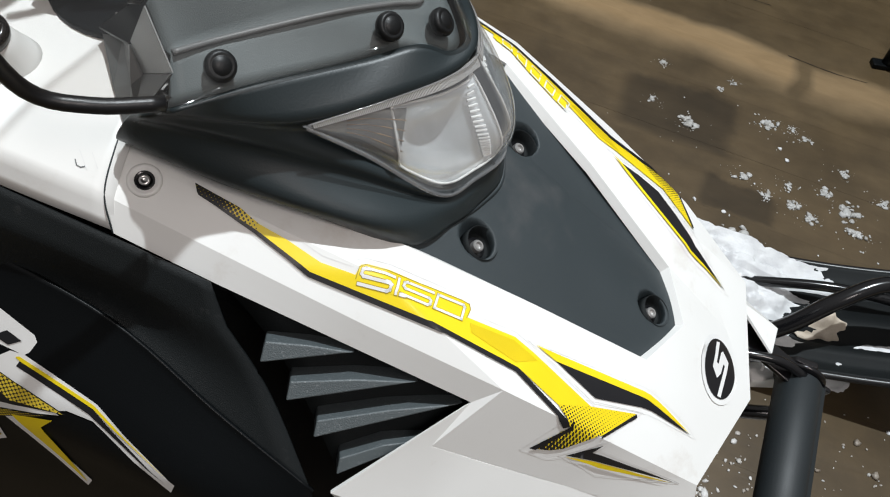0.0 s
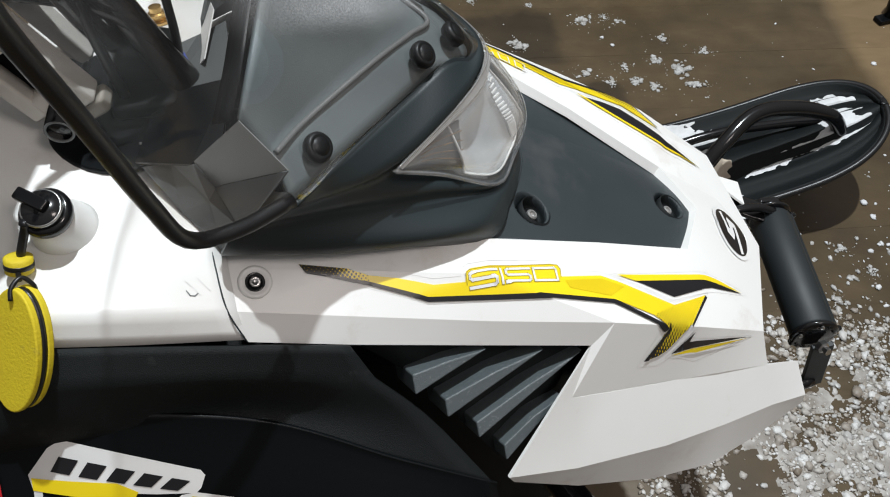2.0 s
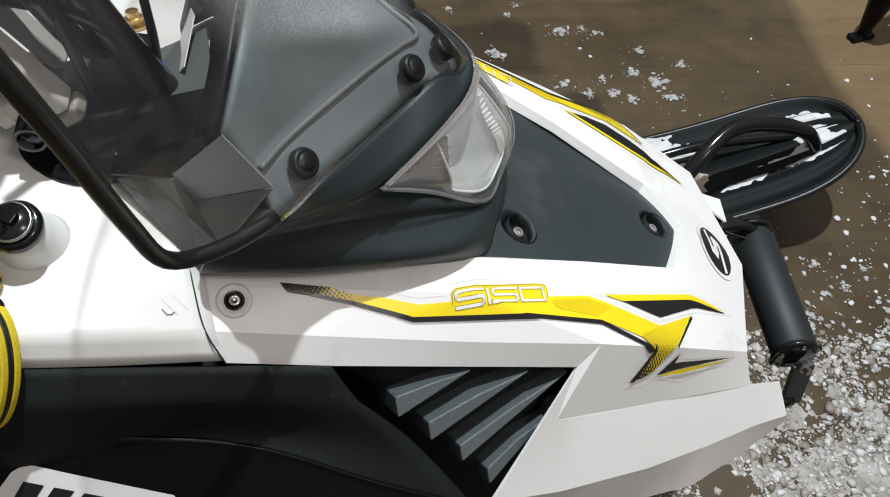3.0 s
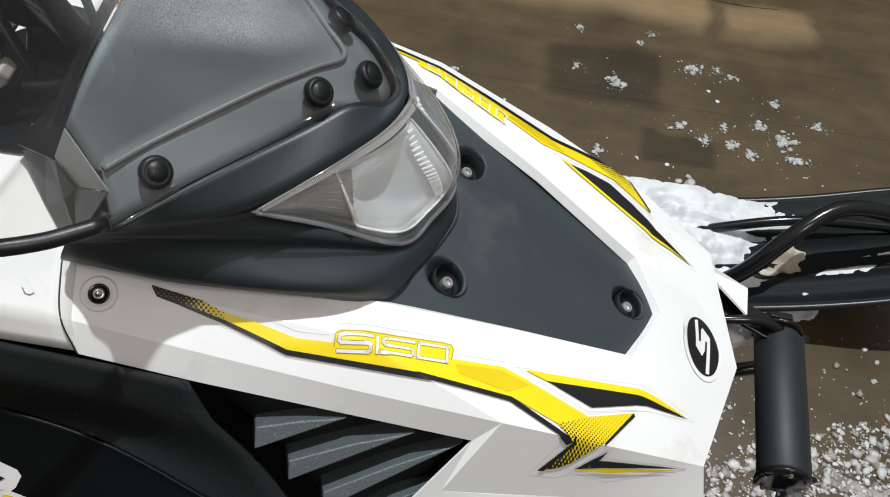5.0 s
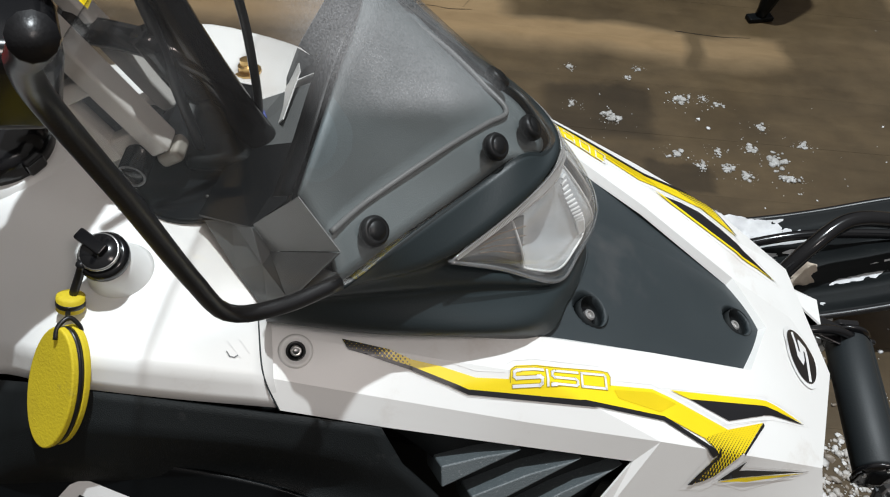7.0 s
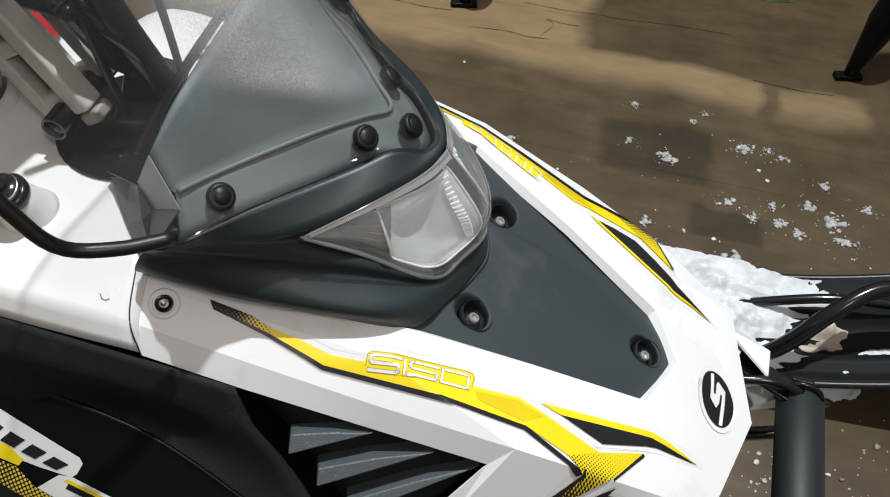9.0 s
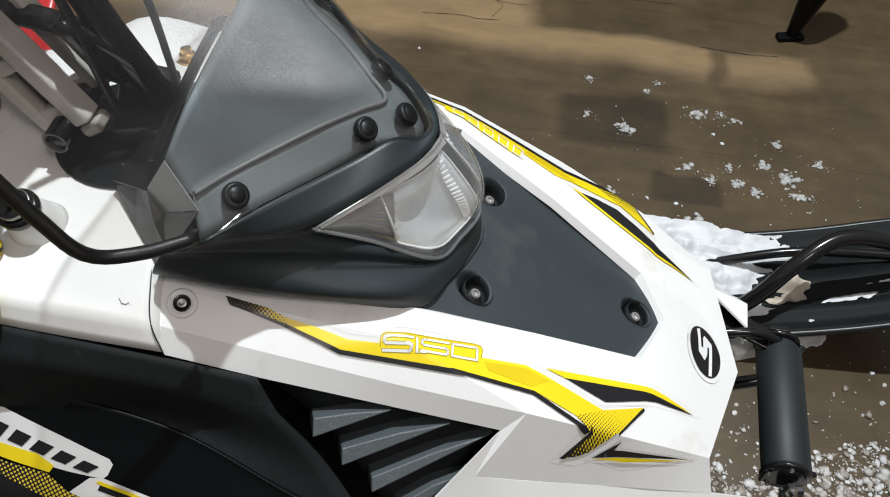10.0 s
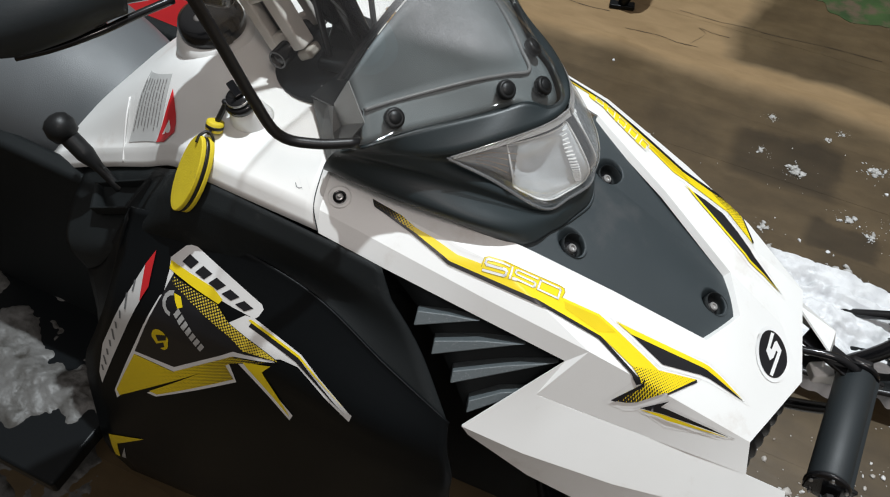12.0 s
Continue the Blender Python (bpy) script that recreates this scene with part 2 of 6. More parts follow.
def tube(points, r, sides=12, n=0, closed=False):
    pts = curve(points, n, closed) if n else [Vector(p) for p in points]
    verts, faces = [], []
    k = len(pts)
    up = Vector((0.31, 0.2, 0.93))
    for i, p in enumerate(pts):
        t = (pts[(i + 1) % k] - pts[i - 1]) if closed else (pts[min(i + 1, k - 1)] - pts[max(i - 1, 0)])
        t.normalize()
        a = t.cross(up).normalized()
        up = a.cross(t).normalized()
        rad = r(i / (k - 1)) if callable(r) else r
        verts += [p + (a * math.cos(2 * math.pi * s / sides) + up * math.sin(2 * math.pi * s / sides)) * rad for s in range(sides)]
    for i in range(k if closed else k - 1):
        for s in range(sides):
            j, q = (i + 1) % k, (s + 1) % sides
            faces.append((i * sides + s, i * sides + q, j * sides + q, j * sides + s))
    if not closed:
        faces += [tuple(range(sides)), tuple((k - 1) * sides + s for s in reversed(range(sides)))]
    return mesh_of("tube", verts, faces)


def turned(profile, m, sides=20):
    """A turned body: (radius, height) pairs round the z axis of the pose m."""
    verts, faces = [], []
    for r, z in profile:
        verts += [m @ Vector((r * math.cos(2 * math.pi * s / sides), r * math.sin(2 * math.pi * s / sides), z)) for s in range(sides)]
    for i in range(len(profile) - 1):
        for s in range(sides):
            q = (s + 1) % sides
            faces.append((i * sides + s, i * sides + q, (i + 1) * sides + q, (i + 1) * sides + s))
    faces += [tuple(reversed(range(sides))), tuple((len(profile) - 1) * sides + s for s in range(sides))]
    return mesh_of("turned", verts, faces)


def aim(place, normal, spin=0):
    """A pose at place whose z axis is normal."""
    return Matrix.Translation(place) @ Vector(normal).to_track_quat("Z", "Y").to_matrix().to_4x4() @ pose(0, 0, 0, 0, 0, spin)


def prism(outline, m, depth):
    """A flat outline (x, y) in the pose m, pulled down by depth."""
    n = len(outline)
    verts = [m @ Vector((x, y, 0)) for x, y in outline] + [m @ Vector((x, y, -depth)) for x, y in outline]
    faces = [tuple(range(n)), tuple(reversed(range(n, 2 * n)))] + [(i, (i + 1) % n, n + (i + 1) % n, n + i) for i in range(n)]
    return mesh_of("prism", verts, faces)


def block(size, m):
    x, y, z = (s / 2 for s in size)
    return prism([(-x, -y), (x, -y), (x, y), (-x, y)], m @ Matrix.Translation((0, 0, z)), 2 * z)


# ---- ground ----
def ground():
    size, n = 40.0, 2
    rows = [[Vector((x, y, -0.03)) for x in np.linspace(-size, size, 41)] for y in np.linspace(-size, size, 41)]
    m, nn, l, p = nodes_of("wet_brown_ice")
    tc = nn.new("ShaderNodeTexCoord")
    mp = nn.new("ShaderNodeMapping")
    mp.inputs["Scale"].default_value = (0.5, 3.0, 1)
    l.new(tc.outputs["Object"], mp.inputs["Vector"])
    a = nn.new("ShaderNodeTexNoise")
    a.inputs["Scale"].default_value, a.inputs["Detail"].default_value, a.inputs["Roughness"].default_value = 3.0, 10, 0.62
    l.new(mp.outputs["Vector"], a.inputs["Vector"])
    b = nn.new("ShaderNodeTexNoise")
    b.inputs["Scale"].default_value, b.inputs["Detail"].default_value = 2.2, 8
    l.new(tc.outputs["Object"], b.inputs["Vector"])
    r = nn.new("ShaderNodeValToRGB")
    r.color_ramp.elements[0].position, r.color_ramp.elements[0].color = 0.3, (0.05, 0.036, 0.022, 1)
    r.color_ramp.elements[1].position, r.color_ramp.elements[1].color = 0.72, (0.13, 0.095, 0.06, 1)
    l.new(a.outputs["Fac"], r.inputs["Fac"])
    mx = nn.new("ShaderNodeMix")
    mx.data_type = "RGBA"
    mx.inputs["B"].default_value = (0.10, 0.085, 0.07, 1)
    mr = nn.new("ShaderNodeMapRange")
    mr.inputs["From Min"].default_value, mr.inputs["From Max"].default_value, mr.inputs["To Max"].default_value = 0.45, 0.7, 0.7
    l.new(b.outputs["Fac"], mr.inputs["Value"])
    l.new(mr.outputs["Result"], mx.inputs["Factor"])
    l.new(r.outputs["Color"], mx.inputs["A"])
    l.new(mx.outputs["Result"], p.inputs["Base Color"])
    rr = nn.new("ShaderNodeMapRange")
    rr.inputs["To Min"].default_value, rr.inputs["To Max"].default_value = 0.35, 0.8
    l.new(b.outputs["Fac"], rr.inputs["Value"])
    l.new(rr.outputs["Result"], p.inputs["Roughness"])
    bp = nn.new("ShaderNodeBump")
    bp.inputs["Strength"].default_value, bp.inputs["Distance"].default_value = 0.5, 0.01
    l.new(a.outputs["Fac"], bp.inputs["Height"])
    l.new(bp.outputs["Normal"], p.inputs["Normal"])
    ob = part("ground", sheet(rows), m, None)
    return tagged(ob, "wet brown packed ground with dirty ice and snow crumbs", "ground", kind="structure")


ground()

# ---- the snowmobile ----
sled = tagged(new("snowmobile"), "white and black snowmobile with yellow stripe decals", "snowmobile")

# hood: near-half feature lines from the rear forwards
IN = [(-0.262, -0.118, 0.846), (-0.16, -0.118, 0.826), (-0.046, -0.108, 0.800), (0.063, -0.082, 0.751), (0.173, -0.054, 0.694), (0.200, 0.0, 0.689)]
MID = [(-0.256, -0.150, 0.838), (-0.16, -0.145, 0.819), (-0.05, -0.138, 0.793), (0.077, -0.118, 0.738), (0.178, -0.098, 0.688), (0.254, -0.05, 0.641)]
CREST = [(-0.249, -0.178, 0.824), (-0.16, -0.174, 0.800), (-0.05, -0.167, 0.768), (0.063, -0.158, 0.737), (0.165, -0.137, 0.683), (0.256, -0.114, 0.626)]
LIP = [(-0.237, -0.192, 0.803), (-0.16, -0.187, 0.780), (-0.06, -0.178, 0.750), (0.043, -0.169, 0.720)]
NOSE = (0.296, 0.0, 0.616)
WIN = [(0.026, -0.199, 0.684), (0.14, -0.168, 0.640), (0.266, -0.134, 0.5915), (0.316, -0.119, 0.566)]
WOUT = [(-0.035, -0.254, 0.654), (0.033, -0.240, 0.626), (0.134, -0.212, 0.591), (0.210, -0.186, 0.569), (0.277, -0.161, 0.551), (0.328, -0.145, 0.535)]


def far_point(x, y, z):
    """The far flank of the hood stands a little further forward and higher than the near one."""
    w = max(0.0, min(1.0, (abs(y) - 0.05) / 0.06))
    return x + 0.012 * w, abs(y) + 0.009 * w, z + 0.008 * w


def hood():
    verts, faces, index = [], [], {}

    tips = {CREST[2]: (-0.038, 0.184, 0.780), CREST[1]: (-0.148, 0.187, 0.811), CREST[3]: (0.078, 0.1725, 0.728), MID[3]: (0.089, 0.127, 0.742), WOUT[5]: (0.331, 0.131, 0.5735), WIN[3]: (0.329, 0.097, 0.571), WIN[2]: (0.272, 0.130, 0.600), (0.329, -0.147, 0.521): (0.340, 0.126, 0.545), (0.306, -0.11, 0.530): (0.333, 0.093, 0.541)}

    def v(p, far):
        q = tips.get(p) or far_point(*p) if far and p[1] else (p[0], p[1], p[2])
        key = tuple(round(c, 5) + 0 for c in q)
        if key not in index:
            index[key] = len(verts)
            verts.append(q)
        return index[key]

    def quad(far, *ps):
        f = [v(p, far) for p in ps]
        f = [a for i, a in enumerate(f) if a not in f[:i]]
        if len(f) > 2:
            faces.append(tuple(f))

    sink = [(x, y * 0.94 if y else 0.0, z - 0.007) for x, y, z in IN]
    sink[4], sink[5] = (0.168, -0.050, 0.688), (0.193, 0.0, 0.684)
    for far in (False, True):
        for i in range(5):
            quad(far, IN[i], IN[i + 1], MID[i + 1], MID[i])
            quad(far, MID[i], MID[i + 1], CREST[i + 1], CREST[i])
            if i > 1:
                quad(far, sink[i], sink[i + 1], IN[i + 1], IN[i])
        quad(far, IN[5], NOSE, CREST[5], MID[5])
        for i in range(3):
            quad(far, CREST[i], CREST[i + 1], LIP[i + 1], LIP[i])
        # side facet, rim of the side opening and the low wing
        quad(far, CREST[3], CREST[4], WIN[1], WIN[0])
        quad(far, CREST[4], CREST[5], WIN[2], WIN[1])
        quad(far, CREST[3], WIN[0], LIP[3])
        quad(far, LIP[3], WIN[0], WOUT[0])
        low = [(-0.028, -0.251, 0.636), (0.043, -0.239, 0.580), (0.132, -0.224, 0.540), (0.202, -0.208, 0.523), (0.270, -0.176, 0.512), (0.329, -0.147, 0.521)]
        w = [WIN[0], (0.07, -0.1875, 0.667), WIN[1], (0.2, -0.151, 0.616), WIN[2], WIN[3]]
        for i in range(5):
            quad(far, w[i], w[i + 1], WOUT[i + 1], WOUT[i])
            quad(far, WOUT[i], WOUT[i + 1], low[i + 1], low[i])
        quad(far, WIN[3], (0.306, -0.11, 0.530), low[5], WOUT[5])
        # nose lip turned under
        under = (0.280, 0.0, 0.598)
        quad(far, NOSE, under, (0.245, -0.105, 0.606), CREST[5])
    me = mesh_of("hood", verts, faces)
    bm = bmesh.new()
    bm.from_mesh(me)
    bmesh.ops.triangulate(bm, faces=bm.faces[:])
    bm.to_mesh(me)
    bm.free()
    return part("hood", me, WHITE, sled, "white plastic hood with a sharp side crease and pointed nose", bevel=0.0035, thick=0.003, segments=3, angle=14)


hood_ob = hood()


BOLTS = [(0.001, -0.060), (0.001, 0.060), (0.166, 0.0)]


def panel_z(x, y):
    """Height of the crowned hood insert over the plan."""
    w = max(0.05, 0.104 - 0.243 * (x + 0.046))
    return 0.796 - 0.509 * (x + 0.046) + 0.010 * (1 - min(1.0, abs(y) / w) ** 2)


def hood_panel():
    rows = []
    for i in range(193):
        x = -0.05 + 0.25 * i / 192
        half = 0.109 - 0.243 * (x + 0.046) if x < 0.172 else 0.056 * (0.2005 - x) / 0.0285
        row = []
        for k in range(161):
            y = half * (k / 80 - 1)
            z = panel_z(x, y)
            for bx, by in BOLTS:
                d = math.hypot(x - bx, (y - by) * 1.0)
                z -= 0.017 * max(0.0, min(1.0, (0.0156 - d) / 0.0030))
            row.append(Vector((x, y, z) if y < 0 else far_point(x, y, z)))
        rows.append(row)
    return part("hood_panel", sheet(rows), PANEL, sled, "charcoal grained plastic hood insert", thick=0.002)


panel_ob = hood_panel()
for bx, by in BOLTS:
    m = aim((bx, by, panel_z(bx, by) - 0.0142), (0.46, 0, 0.89))
    # cup is black to carry the recess's shade; the insert is charcoal
    cup = part("bolt_cup", turned([(0.0150, -0.0005), (0.0152, 0.0128), (0.0146, 0.0124), (0.0126, 0.004), (0.0122, 0.0008)], m, 28), BLACK, panel_ob, "round recess with a zinc socket bolt")
    part("bolt", turned([(0.0052, 0.0005), (0.0052, 0.0062), (0.0042, 0.0074), (0.0030, 0.0074), (0.0026, 0.0050), (0.0005, 0.0050)], m, 18), ZINC, cup, smooth=False)
    part("washer", turned([(0.0092, 0.0006), (0.0092, 0.0016), (0.0086, 0.0020), (0.0054, 0.0020)], m, 24), GLOSS, cup, "glossy black washer")
rim = [(x, y, panel_z(x, y) + 0.001) for x, y in ((-0.044, -0.103), (-0.040, -0.097), (-0.0185, -0.058), (-0.0065, -0.030), (0.001, 0.0))]
part("panel_lip", tube(rim + flip(reversed(rim[:-1])), 0.0024, n=60), PANEL, panel_ob)

# side opening rim, shoulder and side panel
SHOULDER = [(-0.63, -0.140, 0.684), (-0.56, -0.148, 0.720), (-0.50, -0.157, 0.751), (-0.44, -0.181, 0.795), (-0.385, -0.199, 0.8255), (-0.237, -0.197, 0.8055), (-0.163, -0.192, 0.786)]


def side_cover(far):
    a = curve(SHOULDER, 24)
    lines = [SHOULDER,
             [(-0.63, -0.19, 0.650), (-0.56, -0.20, 0.686), (-0.50, -0.205, 0.722), (-0.44, -0.214, 0.778), (-0.385, -0.220, 0.808), (-0.245, -0.213, 0.787), (-0.145, -0.205, 0.757)],
             [(-0.60, -0.235, 0.640), (-0.55, -0.24, 0.668), (-0.50, -0.238, 0.702), (-0.44, -0.236, 0.755), (-0.385, -0.233, 0.778), (-0.25, -0.216, 0.752), (-0.10, -0.224, 0.713)],
             [(-0.56, -0.25, 0.625), (-0.53, -0.252, 0.650), (-0.48, -0.246, 0.71), (-0.43, -0.240, 0.735), (-0.385, -0.236, 0.747), (-0.238, -0.230, 0.737), (-0.047, -0.262, 0.657)]]
    if far:
        lines = [flip(l) for l in lines]
    return part("side_cover", sheet(loft(lines[:2], 40, 5)[:-1] + loft(lines[1:], 40, 13)), BLACK, sled, "black grained plastic shoulder cover", thick=0.003)


side_covers = [side_cover(False), side_cover(True)]


def side_panel(far):
    lines = [[(-0.465, -0.228, 0.765), (-0.385, -0.2225, 0.772), (-0.238, -0.2265, 0.747), (-0.13, -0.247, 0.698), (-0.047, -0.260, 0.661)],
             [(-0.47, -0.243, 0.738), (-0.385, -0.238, 0.748), (-0.238, -0.2345, 0.735), (-0.13, -0.252, 0.69), (-0.047, -0.264, 0.655)],
             [(-0.48, -0.295, 0.66), (-0.385, -0.288, 0.68), (-0.25, -0.283, 0.67), (-0.13, -0.288, 0.648), (-0.04, -0.278, 0.628)],
             [(-0.505, -0.310, 0.60), (-0.385, -0.303, 0.61), (-0.25, -0.295, 0.61), (-0.13, -0.297, 0.605), (-0.03, -0.286, 0.595)],
             [(-0.54, -0.322, 0.52), (-0.385, -0.314, 0.53), (-0.25, -0.304, 0.54), (-0.13, -0.303, 0.545), (-0.03, -0.289, 0.55)],
             [(-0.56, -0.334, 0.38), (-0.385, -0.326, 0.38), (-0.25, -0.314, 0.38), (-0.13, -0.306, 0.40), (-0.03, -0.275, 0.42)],
             [(-0.585, -0.332, 0.26), (-0.385, -0.325, 0.26), (-0.25, -0.310, 0.27), (-0.13, -0.29, 0.29), (-0.03, -0.26, 0.33)],
             [(-0.585, -0.318, 0.15), (-0.385, -0.305, 0.16), (-0.25, -0.285, 0.19), (-0.13, -0.26, 0.22), (-0.03, -0.23, 0.28)]]
    if far:
        lines = [flip(l) for l in lines]
    return part("side_panel", sheet(loft(lines, 30, 24)), SATIN, sled, "black satin plastic side panel", thick=0.003)


side_panels = [side_panel(False), side_panel(True)]


def console():
    xs = [(-0.252, [(-0.178, 0.824), (-0.15, 0.838), (-0.116, 0.848), (-0.06, 0.85), (0, 0.85)]),
          (-0.31, [(-0.186, 0.840), (-0.155, 0.848), (-0.116, 0.854), (-0.06, 0.854), (0, 0.854)]),
          (-0.385, [(-0.186, 0.846), (-0.155, 0.851), (-0.12, 0.856), (-0.08, 0.860), (0, 0.862)]),
          (-0.44, [(-0.165, 0.818), (-0.142, 0.828), (-0.112, 0.848), (-0.075, 0.872), (0, 0.878)]),
          (-0.50, [(-0.148, 0.774), (-0.135, 0.788), (-0.100, 0.832), (-0.065, 0.853), (0, 0.858)]),
          (-0.56, [(-0.142, 0.742), (-0.130, 0.752), (-0.100, 0.790), (-0.065, 0.808), (0, 0.812)]),
          (-0.63, [(-0.138, 0.706), (-0.125, 0.714), (-0.100, 0.735), (-0.065, 0.748), (0, 0.750)]),
          (-0.70, [(-0.136, 0.668), (-0.120, 0.672), (-0.100, 0.680), (-0.060, 0.685), (0, 0.685)])]
    lines = []
    for k in range(5):
        lines.append([(x + (0.010, 0.005, 0.0, 0.0, 0.0)[k] * (x > -0.26), p[k][0], p[k][1]) for x, p in xs])
    lip = [(x + 0.015 * (x > -0.26), p[0][0] - 0.012, p[0][1] - 0.021) for x, p in xs]
    rows = loft([lip, lines[0]], 30, 4)[:-1] + loft(lines, 30, 28)
    grid = [[rows[j][i] for j in range(31)] for i in range(30)]
    return part("console", sheet(both(grid)), WHITE, sled, "white plastic console around the fuel filler", thick=0.003)


console_ob = console()


# fairing, headlight, windshield
F0 = [(-0.252, -0.135, 0.842), (-0.16, -0.123, 0.822), (-0.05, -0.106, 0.799), (-0.0215, -0.064, 0.790), (-0.0095, -0.033, 0.788), (-0.002, 0.0, 0.786)]
F1 = [(-0.248, -0.152, 0.862), (-0.16, -0.146, 0.850), (-0.068, -0.115, 0.826), (-0.030, -0.067, 0.806), (-0.015, -0.035, 0.803), (-0.006, 0.0, 0.801)]
F15 = [(-0.236, -0.152, 0.886), (-0.16, -0.133, 0.874), (-0.088, -0.098, 0.838), (-0.037, -0.062, 0.811), (-0.020, -0.034, 0.809), (-0.010, 0.0, 0.808)]
F2 = [(-0.222, -0.158, 0.900), (-0.160, -0.136, 0.890), (-0.095, -0.097, 0.855), (-0.037, -0.065, 0.819), (-0.018, -0.036, 0.816), (-0.006, 0.0, 0.815)]
F2B = [(-0.210, -0.158, 0.909), (-0.150, -0.128, 0.897), (-0.118, -0.090, 0.872), (-0.082, -0.045, 0.850), (-0.062, 0.0, 0.848)]
LTOP = [(-0.124, -0.117, 0.898), (-0.085, -0.075, 0.903), (-0.055, -0.035, 0.905), (-0.043, 0.0, 0.905)]
FTOP = [(-0.202, -0.162, 0.917), (-0.136, -0.121, 0.903), (-0.090, -0.077, 0.905), (-0.060, -0.036, 0.907), (-0.048, 0.0, 0.907)]
F4 = [(-0.193, -0.165, 0.924), (-0.160, -0.125, 0.925), (-0.108, -0.062, 0.920), (-0.080, -0.033, 0.923), (-0.062, -0.017, 0.911), (-0.055, 0.0, 0.909)]


def fairing():
    rows = loft2([F0, F1, F15, F2], 40, 22)[:-1] + loft2([F2, F2B, FTOP], 40, 12)[:-1] + loft2([FTOP, F4], 40, 6)
    return part("fairing", sheet(rows), SHELL, sled, "black satin headlight fairing", thick=0.003)


fairing_ob = fairing()
for s in (1, -1):
    tab = [(-0.082, -0.116 * s, 0.808), (-0.0445, -0.1075 * s, 0.7965), (-0.041, -0.100 * s, 0.800), (-0.050, -0.106 * s, 0.8125)]
    part("corner_tab", mesh_of("tab", tab, [(0, 1, 2, 3)]), SHELL, fairing_ob, thick=0.0015, smooth=False)


LENS_ROWS = []


def headlight():
    low = [(-0.124, -0.117, 0.896), (-0.086, -0.096, 0.868), (-0.035, -0.066, 0.821), (-0.016, -0.036, 0.818), (-0.004, 0.0, 0.817)]
    mid = [(-0.126, -0.119, 0.898), (-0.072, -0.087, 0.873), (-0.021, -0.048, 0.850), (-0.003, 0.0, 0.847)]
    rows = loft2([low, mid, LTOP], 48, 13)
    LENS_ROWS.extend(rows)
    a = part("headlight", sheet(rows), LENS, sled, "clear wraparound headlight lens", thick=0.002)
    a.visible_shadow = False
    return a


headlight_ob = headlight()


WS_LOW = [(-0.252, -0.211, 0.947), (-0.193, -0.166, 0.927), (-0.160, -0.127, 0.928), (-0.108, -0.064, 0.923), (-0.079, -0.034, 0.926), (-0.060, -0.018, 0.9145), (-0.052, 0.0, 0.912)]
WS_MID = [(-0.266, -0.235, 1.035), (-0.250, -0.182, 1.005), (-0.236, -0.125, 0.992), (-0.212, -0.072, 1.012), (-0.197, -0.032, 1.034), (-0.192, 0.0, 1.042)]
WS_HIGH = [(-0.282, -0.268, 1.16), (-0.292, -0.20, 1.14), (-0.300, -0.130, 1.125), (-0.294, -0.075, 1.135), (-0.286, -0.035, 1.150), (-0.282, 0.0, 1.155)]


def windshield():
    rows = loft2([WS_LOW, WS_MID, WS_HIGH], 32, 16)
    a = part("windshield", sheet(rows), TINT, sled, "smoked clear windshield with black rubber edging", thick=0.003)
    for s in (1, -1):
        line = [(-0.195, -0.167 * s, 0.929), (-0.225, -0.193 * s, 0.936), (-0.252, -0.211 * s, 0.950), (-0.262, -0.226 * s, 1.0), (-0.272, -0.246 * s, 1.08), (-0.280, -0.266 * s, 1.15), (-0.266, -0.293 * s, 1.19), (-0.245, -0.322 * s, 1.22), (-0.228, -0.348 * s, 1.245)]
        part("edge_trim", tube(line, 0.0052, n=40), RUBBER, a, "black rubber edge trim")
    knobs = [((-0.178, -0.130, 0.937), (0.55, -0.45, 0.7)), ((-0.178, 0.130, 0.937), (0.55, 0.45, 0.7)), ((-0.100, -0.041, 0.936), (0.6, -0.35, 0.72)),
             ((-0.100, 0.028, 0.941), (0.6, 0.35, 0.72)), ((-0.073, -0.008, 0.927), (0.72, 0, 0.7))]
    for p, nrm in knobs:
        part("fastener", turned([(0.0088, -0.003), (0.0102, 0.0), (0.0104, 0.0035), (0.0092, 0.0058), (0.0074, 0.0066), (0.0066, 0.0060), (0.0060, 0.0066), (0.0030, 0.0076), (0.0005, 0.0078)], aim(p, nrm), 24), KNOB, a, "black rubber fastener with a ringed top")
    return a


windshield_ob = windshield()


